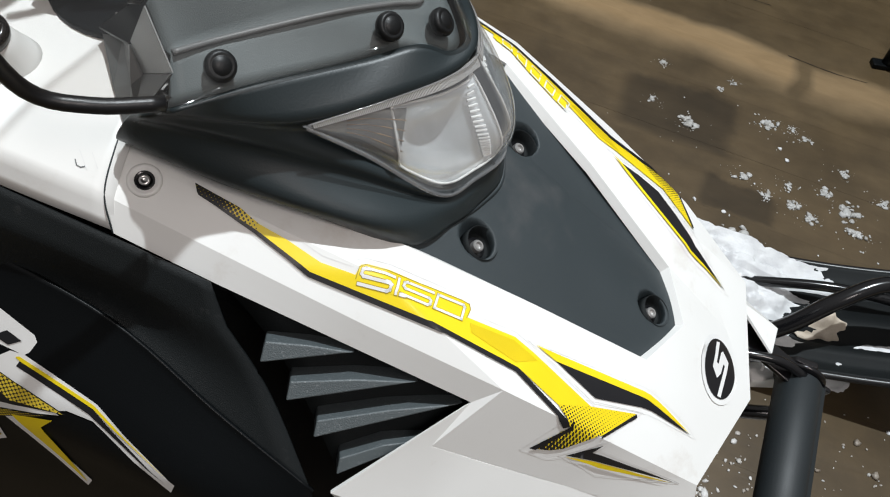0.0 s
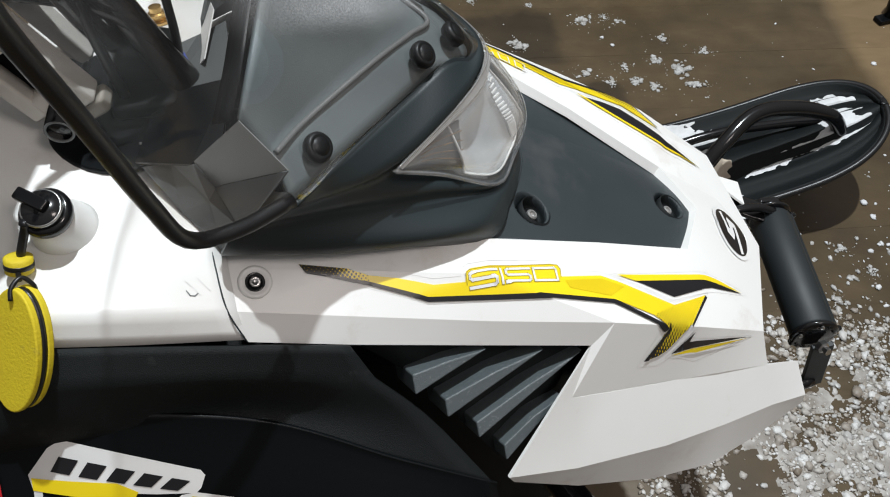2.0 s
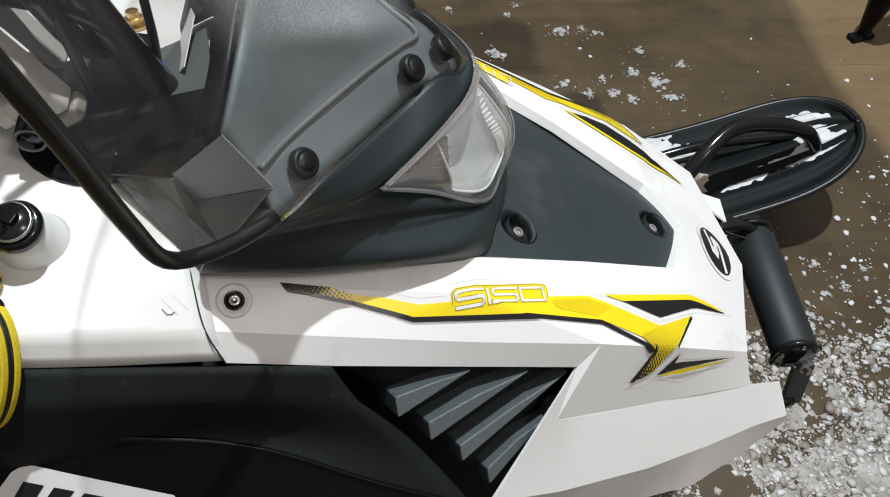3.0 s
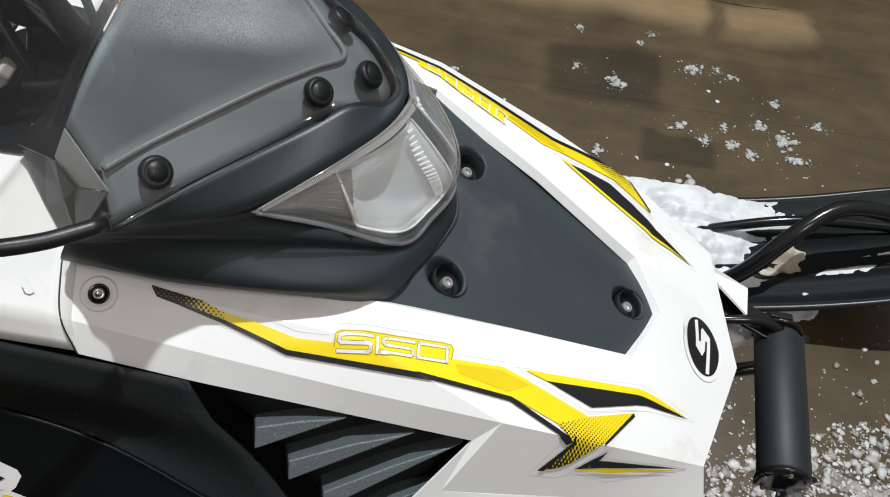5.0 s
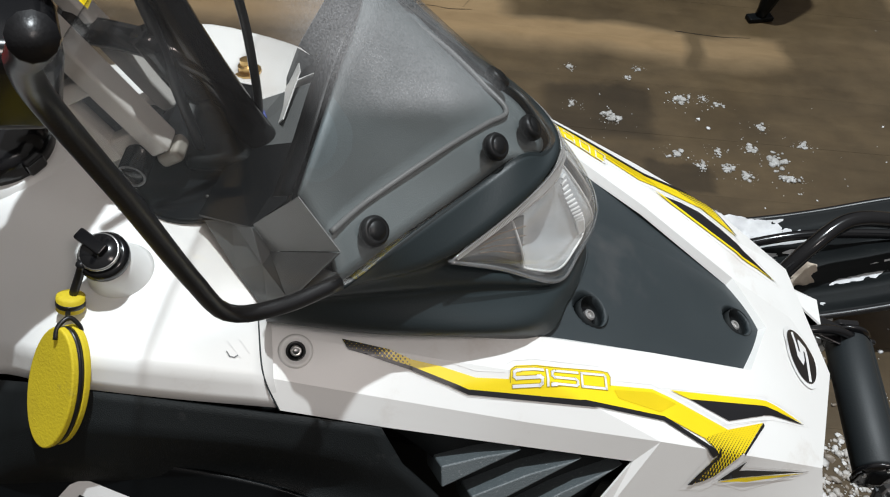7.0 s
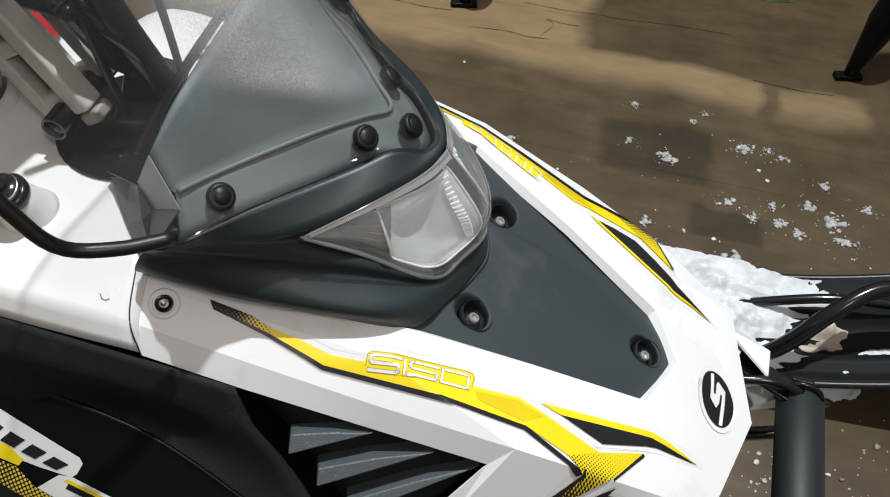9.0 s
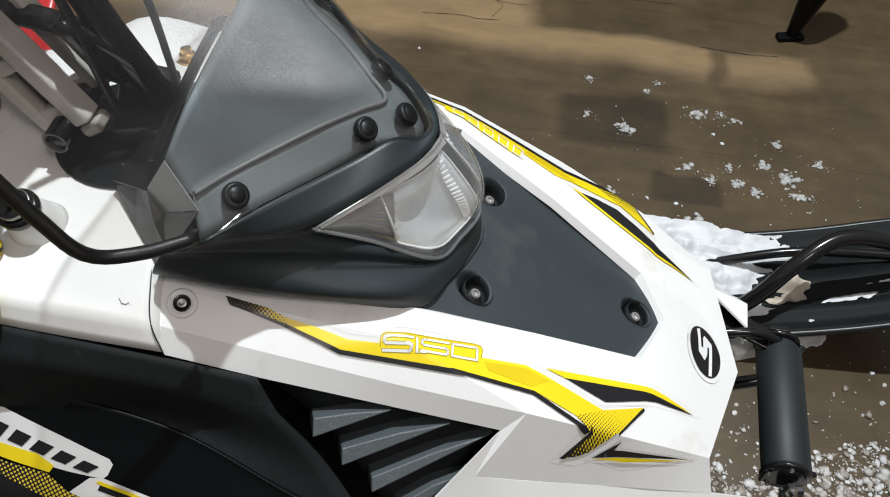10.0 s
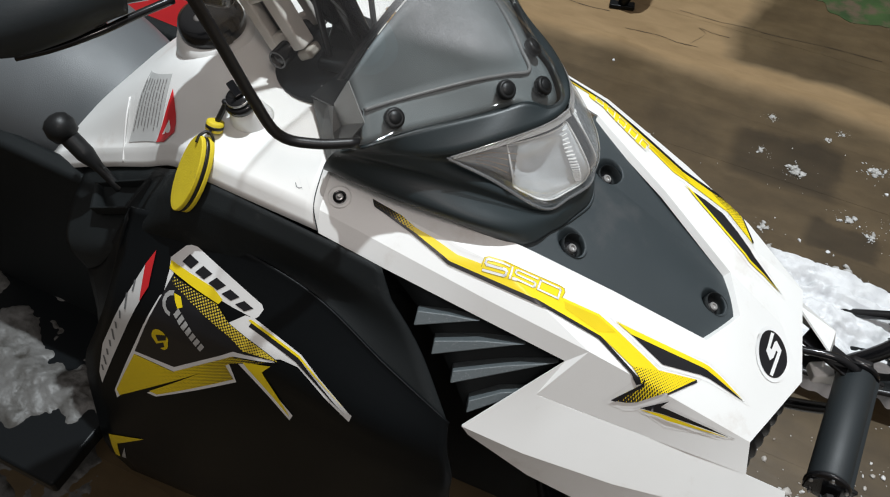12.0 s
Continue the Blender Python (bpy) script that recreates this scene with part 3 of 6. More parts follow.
def dash():
    """Black instrument pod close behind the windshield, with its side facets."""
    low = [(x - 0.003, y * 0.985, z - 0.003) for x, y, z in F4]
    band = [(-0.204, -0.141, 0.945), (-0.184, -0.108, 0.941), (-0.138, -0.056, 0.942), (-0.108, -0.021, 0.938), (-0.092, 0.0, 0.934)]
    band2 = [(x - 0.004, y, z + 0.001) for x, y, z in band]
    top = [(-0.223, -0.132, 0.968), (-0.213, -0.104, 0.992), (-0.207, -0.066, 1.006), (-0.200, -0.033, 1.018), (-0.197, 0.0, 1.024)]
    rows = loft2([low, band], 20, 5) + loft2([band2, top], 20, 10)
    a = part("dashboard", sheet(rows), POD, sled, "dark grained plastic dashboard behind the windshield", thick=0.004)
    for s in (1, -1):
        rim_line = curve(top, 16)[:13]
        wall = [[Vector((p.x - d * 0.016, (p.y + d * 0.006) * s, p.z - d * 0.010)) for p in rim_line] for d in (0.4, 0.8, 1.2)]
        part("dash_side", sheet(wall), SATIN, a, thick=0.001)
        ledge = [(-0.312, -0.072 * s, 0.8685), (-0.266, -0.100 * s, 0.893), (-0.246, -0.070 * s, 0.890), (-0.242, 0.0, 0.884), (-0.300, 0.0, 0.8685)]
        if s == -1:
            ledge = [(-0.306, 0.049, 0.8690), (-0.274, 0.070, 0.8700), (-0.250, 0.075, 0.880), (-0.242, 0.0, 0.884), (-0.300, 0.0, 0.8685)]
            flap = [(-0.273, 0.029, 0.870), (-0.2695, 0.125, 0.874), (-0.258, 0.075, 0.893), (-0.264, 0.022, 0.886)]
            part("dash_flap", mesh_of("flap", flap, [(0, 1, 2, 3)]), WHITE, a, "white plastic flap beside the dashboard", thick=0.001, smooth=False)
        part("dash_floor", mesh_of("ledge", ledge, [(0, 1, 2, 3, 4)]), SATIN if s == 1 else STONE, a, thick=0.002, smooth=False)
    ridge = [(x + 0.001, y, z + 0.001) for x, y, z in band]
    part("ridge", tube(ridge + flip(reversed(ridge[:-1])), 0.0022, 8, n=80), GREY, a)
    for s in (1, -1):
        part("side_facet", mesh_of("facet", [(-0.224, -0.133 * s, 0.967), (-0.196, -0.154 * s, 0.943), (-0.252, -0.109 * s, 0.881), (-0.264, -0.101 * s, 0.899)], [(0, 1, 2, 3)]), FACET, a, "light grey plastic side facet", thick=0.0008, smooth=False)
        shelf = [[(-0.250, -0.141, 0.847), (-0.279, -0.110, 0.856), (-0.308, -0.075, 0.868)], [(-0.230, -0.153, 0.882), (-0.256, -0.119, 0.877), (-0.285, -0.082, 0.879)],
                 [(-0.197, -0.161, 0.930), (-0.252, -0.111, 0.880), (-0.265, -0.102, 0.896)]]
        if s == -1:
            shelf = [[(max(x, -0.272), y, z) for x, y, z in r] for r in shelf]
        grid = [[Vector((p[0], p[1] * s, p[2])) for p in r] for r in shelf]
        part("shelf_end", mesh_of("end", [(-0.1955, -0.1545 * s, 0.9425), (-0.2515, -0.1090 * s, 0.8805), (-0.231, -0.1535 * s, 0.883)], [(0, 1, 2)]), STONE, a, thick=0.001, smooth=False)
        part("shelf", sheet(grid), STONE, a, "grey plastic shelf under the windshield", thick=0.003, smooth=False)
    return a


dash_ob = dash()


# ---- printed decals, laid on the shells ----
from mathutils.bvhtree import BVHTree


def tree_of(*obs):
    verts, faces = [], []
    for ob in obs:
        b = len(verts)
        verts += [v.co.copy() for v in ob.data.vertices]
        faces += [[b + i for i in p.vertices] for p in ob.data.polygons]
    return BVHTree.FromPolygons(verts, faces)


HOOD_TREE = tree_of(hood_ob)
SIDE_TREE = tree_of(side_panels[0])
WALL_TREE = tree_of(console_ob)


def drape(polys, tree, axis, lift, step=0.006):
    """Flat outlines cut to a fine grid and laid on a shell; axis: the way they are looked at."""
    bm = bmesh.new()
    for poly in polys:
        bm.faces.new([bm.verts.new((u, v, 0)) for u, v in poly])
    lo = [min(v.co[k] for v in bm.verts) for k in (0, 1)]
    hi = [max(v.co[k] for v in bm.verts) for k in (0, 1)]
    for k in (0, 1):
        for c in np.arange(lo[k] + step / 2, hi[k], step):
            no = Vector((1, 0, 0)) if k == 0 else Vector((0, 1, 0))
            bmesh.ops.bisect_plane(bm, geom=bm.verts[:] + bm.edges[:] + bm.faces[:], plane_co=no * c, plane_no=no)
    bmesh.ops.triangulate(bm, faces=bm.faces[:])
    for v in bm.verts:
        u, w = v.co[0], v.co[1]
        src, way = (Vector((u, w, 2)), Vector((0, 0, -1))) if axis == "z" else (Vector((u, -2, w)), Vector((0, 1, 0)))
        p, n, _, _ = tree.ray_cast(src, way)
        if p is None:
            p, n, _, _ = tree.find_nearest(Vector((u, w, 0.75)) if axis == "z" else Vector((u, -0.25, w)))
        if n.dot(way) > 0:
            n = -n
        v.co = p + n * lift
    return bm


def across(polys):
    """The same outlines carried over to the far flank."""
    return [[far_point(u, v, 0)[:2] for u, v in reversed(poly)] for poly in polys]


def outline_of(poly, d):
    """A closed outline set off by d all round, with blunted points."""
    pts = [Vector(p) for p in poly]
    area = sum(a.x * b.y - b.x * a.y for a, b in zip(pts, pts[1:] + pts[:1]))
    k, out = (1 if area > 0 else -1), []
    for i, p in enumerate(pts):
        e1, e2 = (p - pts[i - 1]).normalized(), (pts[(i + 1) % len(pts)] - p).normalized()
        n1, n2 = Vector((e1.y, -e1.x)) * k, Vector((e2.y, -e2.x)) * k
        m = n1 + n2
        m = m.normalized() if m.length > 0.05 else (e1 - e2).normalized()
        out.append(tuple(p + m * min(d * 1.8, d / max(0.3, m.dot(n1)))))
    return out + out[:1]


def halftone(name, ground, ink, scale, turn, lo, hi, axis):
    """Printed dots that grow along an axis from lo to hi."""
    m, n, l, p = nodes_of(name)
    tc = n.new("ShaderNodeTexCoord")
    mp = n.new("ShaderNodeMapping")
    mp.inputs["Rotation"].default_value = turn
    l.new(tc.outputs["Object"], mp.inputs["Vector"])
    vo = n.new("ShaderNodeTexVoronoi")
    vo.voronoi_dimensions = "2D"
    vo.inputs["Scale"].default_value, vo.inputs["Randomness"].default_value = scale, 0.0
    l.new(mp.outputs["Vector"], vo.inputs["Vector"])
    sp = n.new("ShaderNodeSeparateXYZ")
    l.new(tc.outputs["Object"], sp.inputs[0])
    gr = n.new("ShaderNodeMapRange")
    gr.inputs["From Min"].default_value, gr.inputs["From Max"].default_value = lo, hi
    gr.inputs["To Min"].default_value, gr.inputs["To Max"].default_value = 0.12, 0.62
    l.new(sp.outputs[axis], gr.inputs["Value"])
    lt = n.new("ShaderNodeMath")
    lt.operation = "LESS_THAN"
    l.new(vo.outputs["Distance"], lt.inputs[0])
    l.new(gr.outputs["Result"], lt.inputs[1])
    mx = n.new("ShaderNodeMix")
    mx.data_type = "RGBA"
    mx.inputs["A"].default_value, mx.inputs["B"].default_value = (*ground, 1), (*ink, 1)
    l.new(lt.outputs[0], mx.inputs["Factor"])
    l.new(mx.outputs["Result"], p.inputs["Base Color"])
    p.inputs["Roughness"].default_value = 0.32
    return m


YEL, KEY = (0.80, 0.60, 0.01), (0.014, 0.014, 0.015)
DOTS_FRONT = halftone("yellow_halftone", YEL, KEY, 420, (0, 0, 0.6), -0.122, -0.168, 1)
DOTS_REAR = halftone("yellow_halftone_rear", YEL, KEY, 420, (0, 0, 0.6), -0.142, -0.176, 0)
DOTS_FAR = halftone("yellow_halftone_far", YEL, KEY, 420, (0, 0, 0.6), 0.122, 0.168, 1)
DOTS_SIDE = halftone("black_halftone", KEY, (0.74, 0.56, 0.05), 330, (radians(90), 0, 0.5), -0.45, -0.20, 0)
GOLD = halftone("yellow_print_with_dots", YEL, KEY, 420, (radians(90), 0, 0.5), -0.42, -0.24, 0)

STRIPE = [(-0.146, -0.147), (-0.124, -0.147), (-0.096, -0.149), (-0.070, -0.145), (-0.069, -0.138), (-0.065, -0.135), (0.007, -0.117), (0.014, -0.116), (0.017, -0.119),
          (0.016, -0.126), (0.057, -0.116), (0.135, -0.124), (0.108, -0.140), (0.067, -0.136), (-0.101, -0.157), (-0.146, -0.151)]
TAIL = [(-0.198, -0.143), (-0.163, -0.144), (-0.146, -0.147), (-0.146, -0.151), (-0.194, -0.148)]
EDGE = [(-0.194, -0.148), (-0.146, -0.151), (-0.101, -0.157), (0.067, -0.136), (0.124, -0.1465), (0.119, -0.1495), (0.066, -0.140), (-0.101, -0.160), (-0.146, -0.1535), (-0.192, -0.1495)]
FAR_EDGE = [(-0.194, -0.1455), (-0.146, -0.1485), (-0.101, -0.1535), (0.067, -0.1330), (0.124, -0.1445), (0.119, -0.1495), (0.066, -0.1405), (-0.101, -0.1605), (-0.146, -0.1540), (-0.192, -0.1500)]
ARROW = [(0.108, -0.140), (0.135, -0.124), (0.176, -0.105), (0.152, -0.138), (0.126, -0.156), (0.116, -0.161), (0.100, -0.167), (0.124, -0.147)]
ARROW_EDGE = [(0.176, -0.105), (0.1775, -0.107), (0.153, -0.1395), (0.152, -0.138)]
ARROW_KEY = [(0.124, -0.147), (0.100, -0.167), (0.105, -0.1655), (0.127, -0.1465), (0.124, -0.1425)]
MARK_Y = [(0.075, -0.111), (0.184, -0.081), (0.194, -0.0805), (0.233, -0.082), (0.183, -0.087), (0.095, -0.112)]
MARK_K = [(0.095, -0.112), (0.183, -0.087), (0.201, -0.0855), (0.235, -0.082), (0.189, -0.093), (0.137, -0.116)]
FAR_MARK_Y = [(0.075, -0.111), (0.184, -0.081), (0.194, -0.0805), (0.233, -0.082), (0.184, -0.0833), (0.085, -0.1108)]
FAR_MARK_K = [(0.085, -0.1108), (0.184, -0.0833), (0.201, -0.0822), (0.235, -0.082), (0.187, -0.0905), (0.130, -0.1135)]
LOW_K = [(0.157, -0.141), (0.151, -0.147), (0.232, -0.123), (0.155, -0.149), (0.131, -0.157)]
LOW_Y = [(0.131, -0.1575), (0.155, -0.1492), (0.232, -0.1235), (0.162, -0.149)]
SHADE = [(0.020, -0.1285), (0.057, -0.119), (0.080, -0.1215), (0.064, -0.1335), (0.024, -0.1345)]

def strokes(lines, corner, width):
    """Strokes along poly-lines in a slanted box: corner maps (u, v) to the plan."""
    polys = []
    for line in lines:
        pts = [Vector(corner(u, v)) for u, v in line]
        for a, b in zip(pts, pts[1:]):
            d = (b - a).normalized()
            q = Vector((-d.y, d.x)) * width / 2
            a2, b2 = a - d * width / 2, b + d * width / 2
            polys.append([tuple(a2 + q), tuple(b2 + q), tuple(b2 - q), tuple(a2 - q)])
    return polys


FILM = surface("clear_film_edge", (0.80, 0.795, 0.785), 0.3, scale=12)
for far in (False, True):
    lay = across if far else (lambda polys: polys)
    s = part("stripe_decal", drape(lay([STRIPE]), HOOD_TREE, "z", 0.0010, 0.003), YELLOW, hood_ob, "yellow stripe decal with black edge and halftone arrow")
    part("stripe_facet", drape(lay([SHADE]), HOOD_TREE, "z", 0.0013, 0.003), DEEP, s)
    part("stripe_tail", drape(lay([TAIL]), HOOD_TREE, "z", 0.0010, 0.003), DOTS_REAR, s)
    part("stripe_edge", drape(lay([FAR_EDGE if far else EDGE, ARROW_KEY]), HOOD_TREE, "z", 0.0014, 0.003), INK, s)
    part("arrow", drape(lay([ARROW]), HOOD_TREE, "z", 0.0011, 0.003), DOTS_FAR if far else DOTS_FRONT, s)
    part("arrow_edge", drape(lay([ARROW_EDGE]), HOOD_TREE, "z", 0.0014, 0.003), INK, s)
    k = part("dart_decal", drape(lay([FAR_MARK_K if far else MARK_K, LOW_K]), HOOD_TREE, "z", 0.0010, 0.003), INK, hood_ob, "black and yellow dart decals")
    part("dart_edge", drape(lay([FAR_MARK_Y if far else MARK_Y, LOW_Y]), HOOD_TREE, "z", 0.0013, 0.003), YELLOW, k)
    rim = [outline_of(STRIPE, 0.0042), outline_of(ARROW, 0.0042), outline_of(MARK_Y[:4] + MARK_K[3:], 0.004), outline_of(LOW_K[:3] + LOW_Y[3:] + LOW_K[4:], 0.0036)]
    part("film_edge", drape(lay(strokes(rim, lambda u, v: (u, v), 0.0003)), HOOD_TREE, "z", 0.0004, 0.004), FILM, s)


def on_hood(u, v):
    top = Vector((-0.0663, -0.1388)).lerp(Vector((0.0118, -0.1192)), u)
    low = Vector((-0.0660, -0.1484)).lerp(Vector((0.0128, -0.1302)), u)
    return low.lerp(top, v)


ESS = [(1, 1), (0.08, 1), (0, 0.88), (0, 0.62), (0.08, 0.5), (0.92, 0.5), (1, 0.38), (1, 0.12), (0.92, 0), (0, 0)]
MODEL = [[(0.29 * u, v) for u, v in ESS], [(0.335, 1), (0.352, 0)], [(0.395 + 0.28 * u, v) for u, v in ESS],
         [(0.725 + 0.275 * u, v) for u, v in [(0, 0), (0, 1), (0.94, 1), (1, 0.88), (1, 0), (0, 0)]]]
mark = part("number_plate", drape([[(-0.0692, -0.1395), (-0.066, -0.1362), (0.008, -0.1168), (0.0145, -0.1160), (0.0168, -0.119), (0.0155, -0.131), (-0.066, -0.1495)]], HOOD_TREE, "z", 0.0012, 0.0015), YELLOW, hood_ob, "yellow plate with a white outlined model number")
OLIVE = surface("olive_ink", (0.42, 0.32, 0.015), 0.35)
plate_line = [(-0.0688, -0.1465), (-0.0692, -0.1395), (-0.066, -0.1362), (0.008, -0.1168), (0.0145, -0.1160), (0.0168, -0.119), (0.0164, -0.1265)]
part("plate_edge", drape(strokes([plate_line], lambda u, v: (u, v), 0.0007), HOOD_TREE, "z", 0.0014, 0.0015), OLIVE, mark)
for glyph in MODEL:
    part("digit_edge", drape(strokes([glyph], on_hood, 0.0027), HOOD_TREE, "z", 0.0015, 0.0015), OLIVE, mark)
    part("digit", drape(strokes([glyph], on_hood, 0.0019), HOOD_TREE, "z", 0.0018, 0.0015), PAPER, mark)


def far_mark(u, v):
    top = Vector((-0.062, -0.1345)).lerp(Vector((0.020, -0.1150)), u)
    low = Vector((-0.063, -0.1470)).lerp(Vector((0.024, -0.1265)), u)
    return low.lerp(top, v)


bars = []
for i in range(5):
    a = i * 0.2
    bars += strokes([[(a + 0.02, 0), (a + 0.05, 1), (a + 0.17, 1), (a + 0.14, 0), (a + 0.02, 0)]], far_mark, 0.0014)
part("maker_mark", drape(across(bars), HOOD_TREE, "z", 0.0016, 0.02), PAPER, hood_ob, "white outlined maker mark as plain bars")

# round emblem on the nose
ring = [(0.2500 + 0.0240 * math.cos(a), -0.0025 + 0.0350 * math.sin(a)) for a in np.linspace(0, 2 * math.pi, 32, endpoint=False)]
disc = [(0.2500 + 0.0200 * math.cos(a), -0.0025 + 0.0300 * math.sin(a)) for a in np.linspace(0, 2 * math.pi, 32, endpoint=False)]
emblem = part("emblem", drape([ring], HOOD_TREE, "z", 0.0010, 0.01), PAPER, hood_ob, "black round emblem with a white slanted shape")
part("emblem_disc", drape([disc], HOOD_TREE, "z", 0.0016, 0.01), INK, emblem)

glyph = [(0.2403, 0.0200), (0.2446, 0.0230), (0.2438, -0.0020), (0.2462, -0.0020), (0.2476, 0.0120), (0.2499, 0.0166), (0.2588, 0.0102), (0.2569, -0.0290), (0.2527, -0.0305), (0.2543, 0.0020), (0.2521, 0.0020), (0.2513, -0.0085), (0.2479, -0.0155), (0.2402, -0.0093)]
part("emblem_shape", drape([glyph], HOOD_TREE, "z", 0.0021, 0.01), PAPER, emblem)

# hood screw in its round boss
for s in (1, -1):
    m = aim((-0.229, -0.158 * s, 0.8300), (0.2, -0.35 * s, 0.92))
    boss = part("screw_boss", turned([(0.0125, -0.003), (0.0125, 0.0002), (0.0110, 0.0012), (0.0095, 0.0010), (0.0070, -0.0012)], m, 24), WHITE, hood_ob)
    part("screw", turned([(0.0072, -0.0035), (0.0072, 0.0002), (0.0064, 0.0004), (0.0055, -0.0006), (0.0005, -0.0006)], m, 20), GLOSS, boss, "black recessed screw")
    part("screw_head", turned([(0.0042, 0.0), (0.0042, 0.0010), (0.0036, 0.0016), (0.0022, 0.0016), (0.0018, 0.0008), (0.0004, 0.0008)], m, 12), STEEL, boss)

# side panel prints
SIDE = {
    "white": [[(-0.3987, 0.7234), (-0.4009, 0.7342), (-0.385, 0.75), (-0.3749, 0.7541), (-0.2807, 0.7205), (-0.2777, 0.7166), (-0.2816, 0.7089), (-0.2855, 0.7059), (-0.3135, 0.71), (-0.3686, 0.7207)],
              [(-0.4009, 0.7342), (-0.3927, 0.7225), (-0.3959, 0.6951), (-0.4934, 0.4764), (-0.5031, 0.464), (-0.5023, 0.4828), (-0.404, 0.696), (-0.3999, 0.6992), (-0.3987, 0.7234)],
              [(-0.4467, 0.5944), (-0.3884, 0.5999), (-0.3056, 0.6651), (-0.2559, 0.6711), (-0.2454, 0.6751), (-0.2232, 0.674), (-0.1528, 0.6334), (-0.1503, 0.6439), (-0.2228, 0.6869), (-0.2855, 0.7064), (-0.2965, 0.7064), (-0.3137, 0.6945), (-0.251, 0.6688), (-0.3043, 0.6556), (-0.3917, 0.5839), (-0.4479, 0.5873)],
              [(-0.3019, 0.6523), (-0.2916, 0.6579), (-0.2283, 0.592), (-0.2334, 0.58)], [(-0.4456, 0.51), (-0.3105, 0.6429), (-0.3031, 0.6109), (-0.4318, 0.5098)]],
    "black": [[(-0.3926, 0.7205), (-0.3665, 0.7148), (-0.3325, 0.7079), (-0.3137, 0.6945), (-0.2457, 0.6714), (-0.3038, 0.6636), (-0.3901, 0.5938), (-0.447, 0.5934), (-0.402, 0.6961)],
              [(-0.2876, 0.7013), (-0.2249, 0.6833), (-0.1588, 0.6421), (-0.2269, 0.6786), (-0.2897, 0.6971)]],
    "yellow": [[(-0.3987, 0.7244), (-0.3988, 0.7323), (-0.3406, 0.7217), (-0.3265, 0.7139), (-0.3305, 0.7089), (-0.3675, 0.7168)],
               [(-0.4978, 0.4869), (-0.4488, 0.5875), (-0.3927, 0.5839), (-0.3077, 0.6539), (-0.2594, 0.666), (-0.3061, 0.6441), (-0.4401, 0.5246), (-0.4962, 0.4743)],
               [(-0.44, 0.5178), (-0.316, 0.6376), (-0.3064, 0.6148), (-0.4285, 0.5169)], [(-0.2914, 0.653), (-0.2557, 0.6632), (-0.2664, 0.6494), (-0.2351, 0.5931), (-0.233, 0.5874)],
               [(-0.2916, 0.7033), (-0.2885, 0.7044), (-0.2248, 0.6859), (-0.157, 0.6479), (-0.2249, 0.6833), (-0.2876, 0.7013)], [(-0.556, 0.330), (-0.483, 0.371), (-0.550, 0.304), (-0.570, 0.235), (-0.579, 0.235)]],
}
DOTS_POLY = [(-0.3916, 0.7196), (-0.3325, 0.7084), (-0.3137, 0.6945), (-0.2478, 0.6713), (-0.2915, 0.669), (-0.3087, 0.6797), (-0.3408, 0.6924), (-0.3905, 0.7128)]


def side_text(u, v):
    top = Vector((-0.381, 0.7455)).lerp(Vector((-0.2856, 0.7142)), u)
    low = Vector((-0.3868, 0.7348)).lerp(Vector((-0.2945, 0.7084)), u)
    return low.lerp(top, v)


def small_text(u, v):
    top = Vector((-0.3768, 0.6928)).lerp(Vector((-0.3396, 0.654)), u)
    low = Vector((-0.383, 0.6824)).lerp(Vector((-0.3468, 0.6422)), u)
    return low.lerp(top, v)


PALE_INK = surface("pale_grey_vinyl", (0.42, 0.42, 0.41), 0.35, scale=12)
panel0 = side_panels[0]
white = part("side_decal", drape(SIDE["white"], SIDE_TREE, "y", 0.0006), PAPER, panel0, "white, yellow and black angular side decal")
part("decal_field", drape(SIDE["black"], SIDE_TREE, "y", 0.0010), INK, white)
part("decal_dots", drape([DOTS_POLY], SIDE_TREE, "y", 0.0014), DOTS_SIDE, white)
part("decal_yellow", drape([SIDE["yellow"][i] for i in (0, 3, 4)], SIDE_TREE, "y", 0.0012), YELLOW, white)
part("decal_chip", drape([[(-0.538, 0.300), (-0.5665, 0.238), (-0.556, 0.242)]], SIDE_TREE, "y", 0.0012, 0.01), PALE_INK, white)
part("decal_gold", drape([SIDE["yellow"][i] for i in (1, 2, 5)], SIDE_TREE, "y", 0.0012), GOLD, white)
for i in range(5):
    a = i * 0.2
    bar = [tuple(side_text(u, v)) for u, v in ((a + 0.015, 0.05), (a + 0.035, 0.95), (a + 0.17, 0.95), (a + 0.15, 0.05))]
    part("decal_bar", drape([bar], SIDE_TREE, "y", 0.0012, 0.01), INK, white)
small = [[tuple(small_text(u, v)) for u, v in ((i / 7 + 0.01, 0.05), (i / 7 + 0.01, 0.95), (i / 7 + 0.115, 0.95), (i / 7 + 0.115, 0.05))] for i in range(7)]
for bar in small:
    part("small_bar", drape([bar], SIDE_TREE, "y", 0.0015, 0.01), PALE_INK, white)
badge = [(-0.4023 + 0.0125 * math.cos(a) * (1 if math.sin(a) > 0 else 0.8), 0.6367 + 0.017 * math.sin(a)) for a in np.linspace(0, 2 * math.pi, 16, endpoint=False)]
arc = [[(-0.3859 + r * math.cos(a), 0.6927 + 1.1 * r * math.sin(a)) for r, a in ((0.013, a0), (0.013, a0 + 0.5), (0.0085, a0 + 0.5), (0.0085, a0))] for a0 in (1.6, 2.1, 2.6, 3.1, 3.6, 4.1)]
part("small_emblem", drape(arc, SIDE_TREE, "y", 0.0015, 0.01), PALE_INK, white)
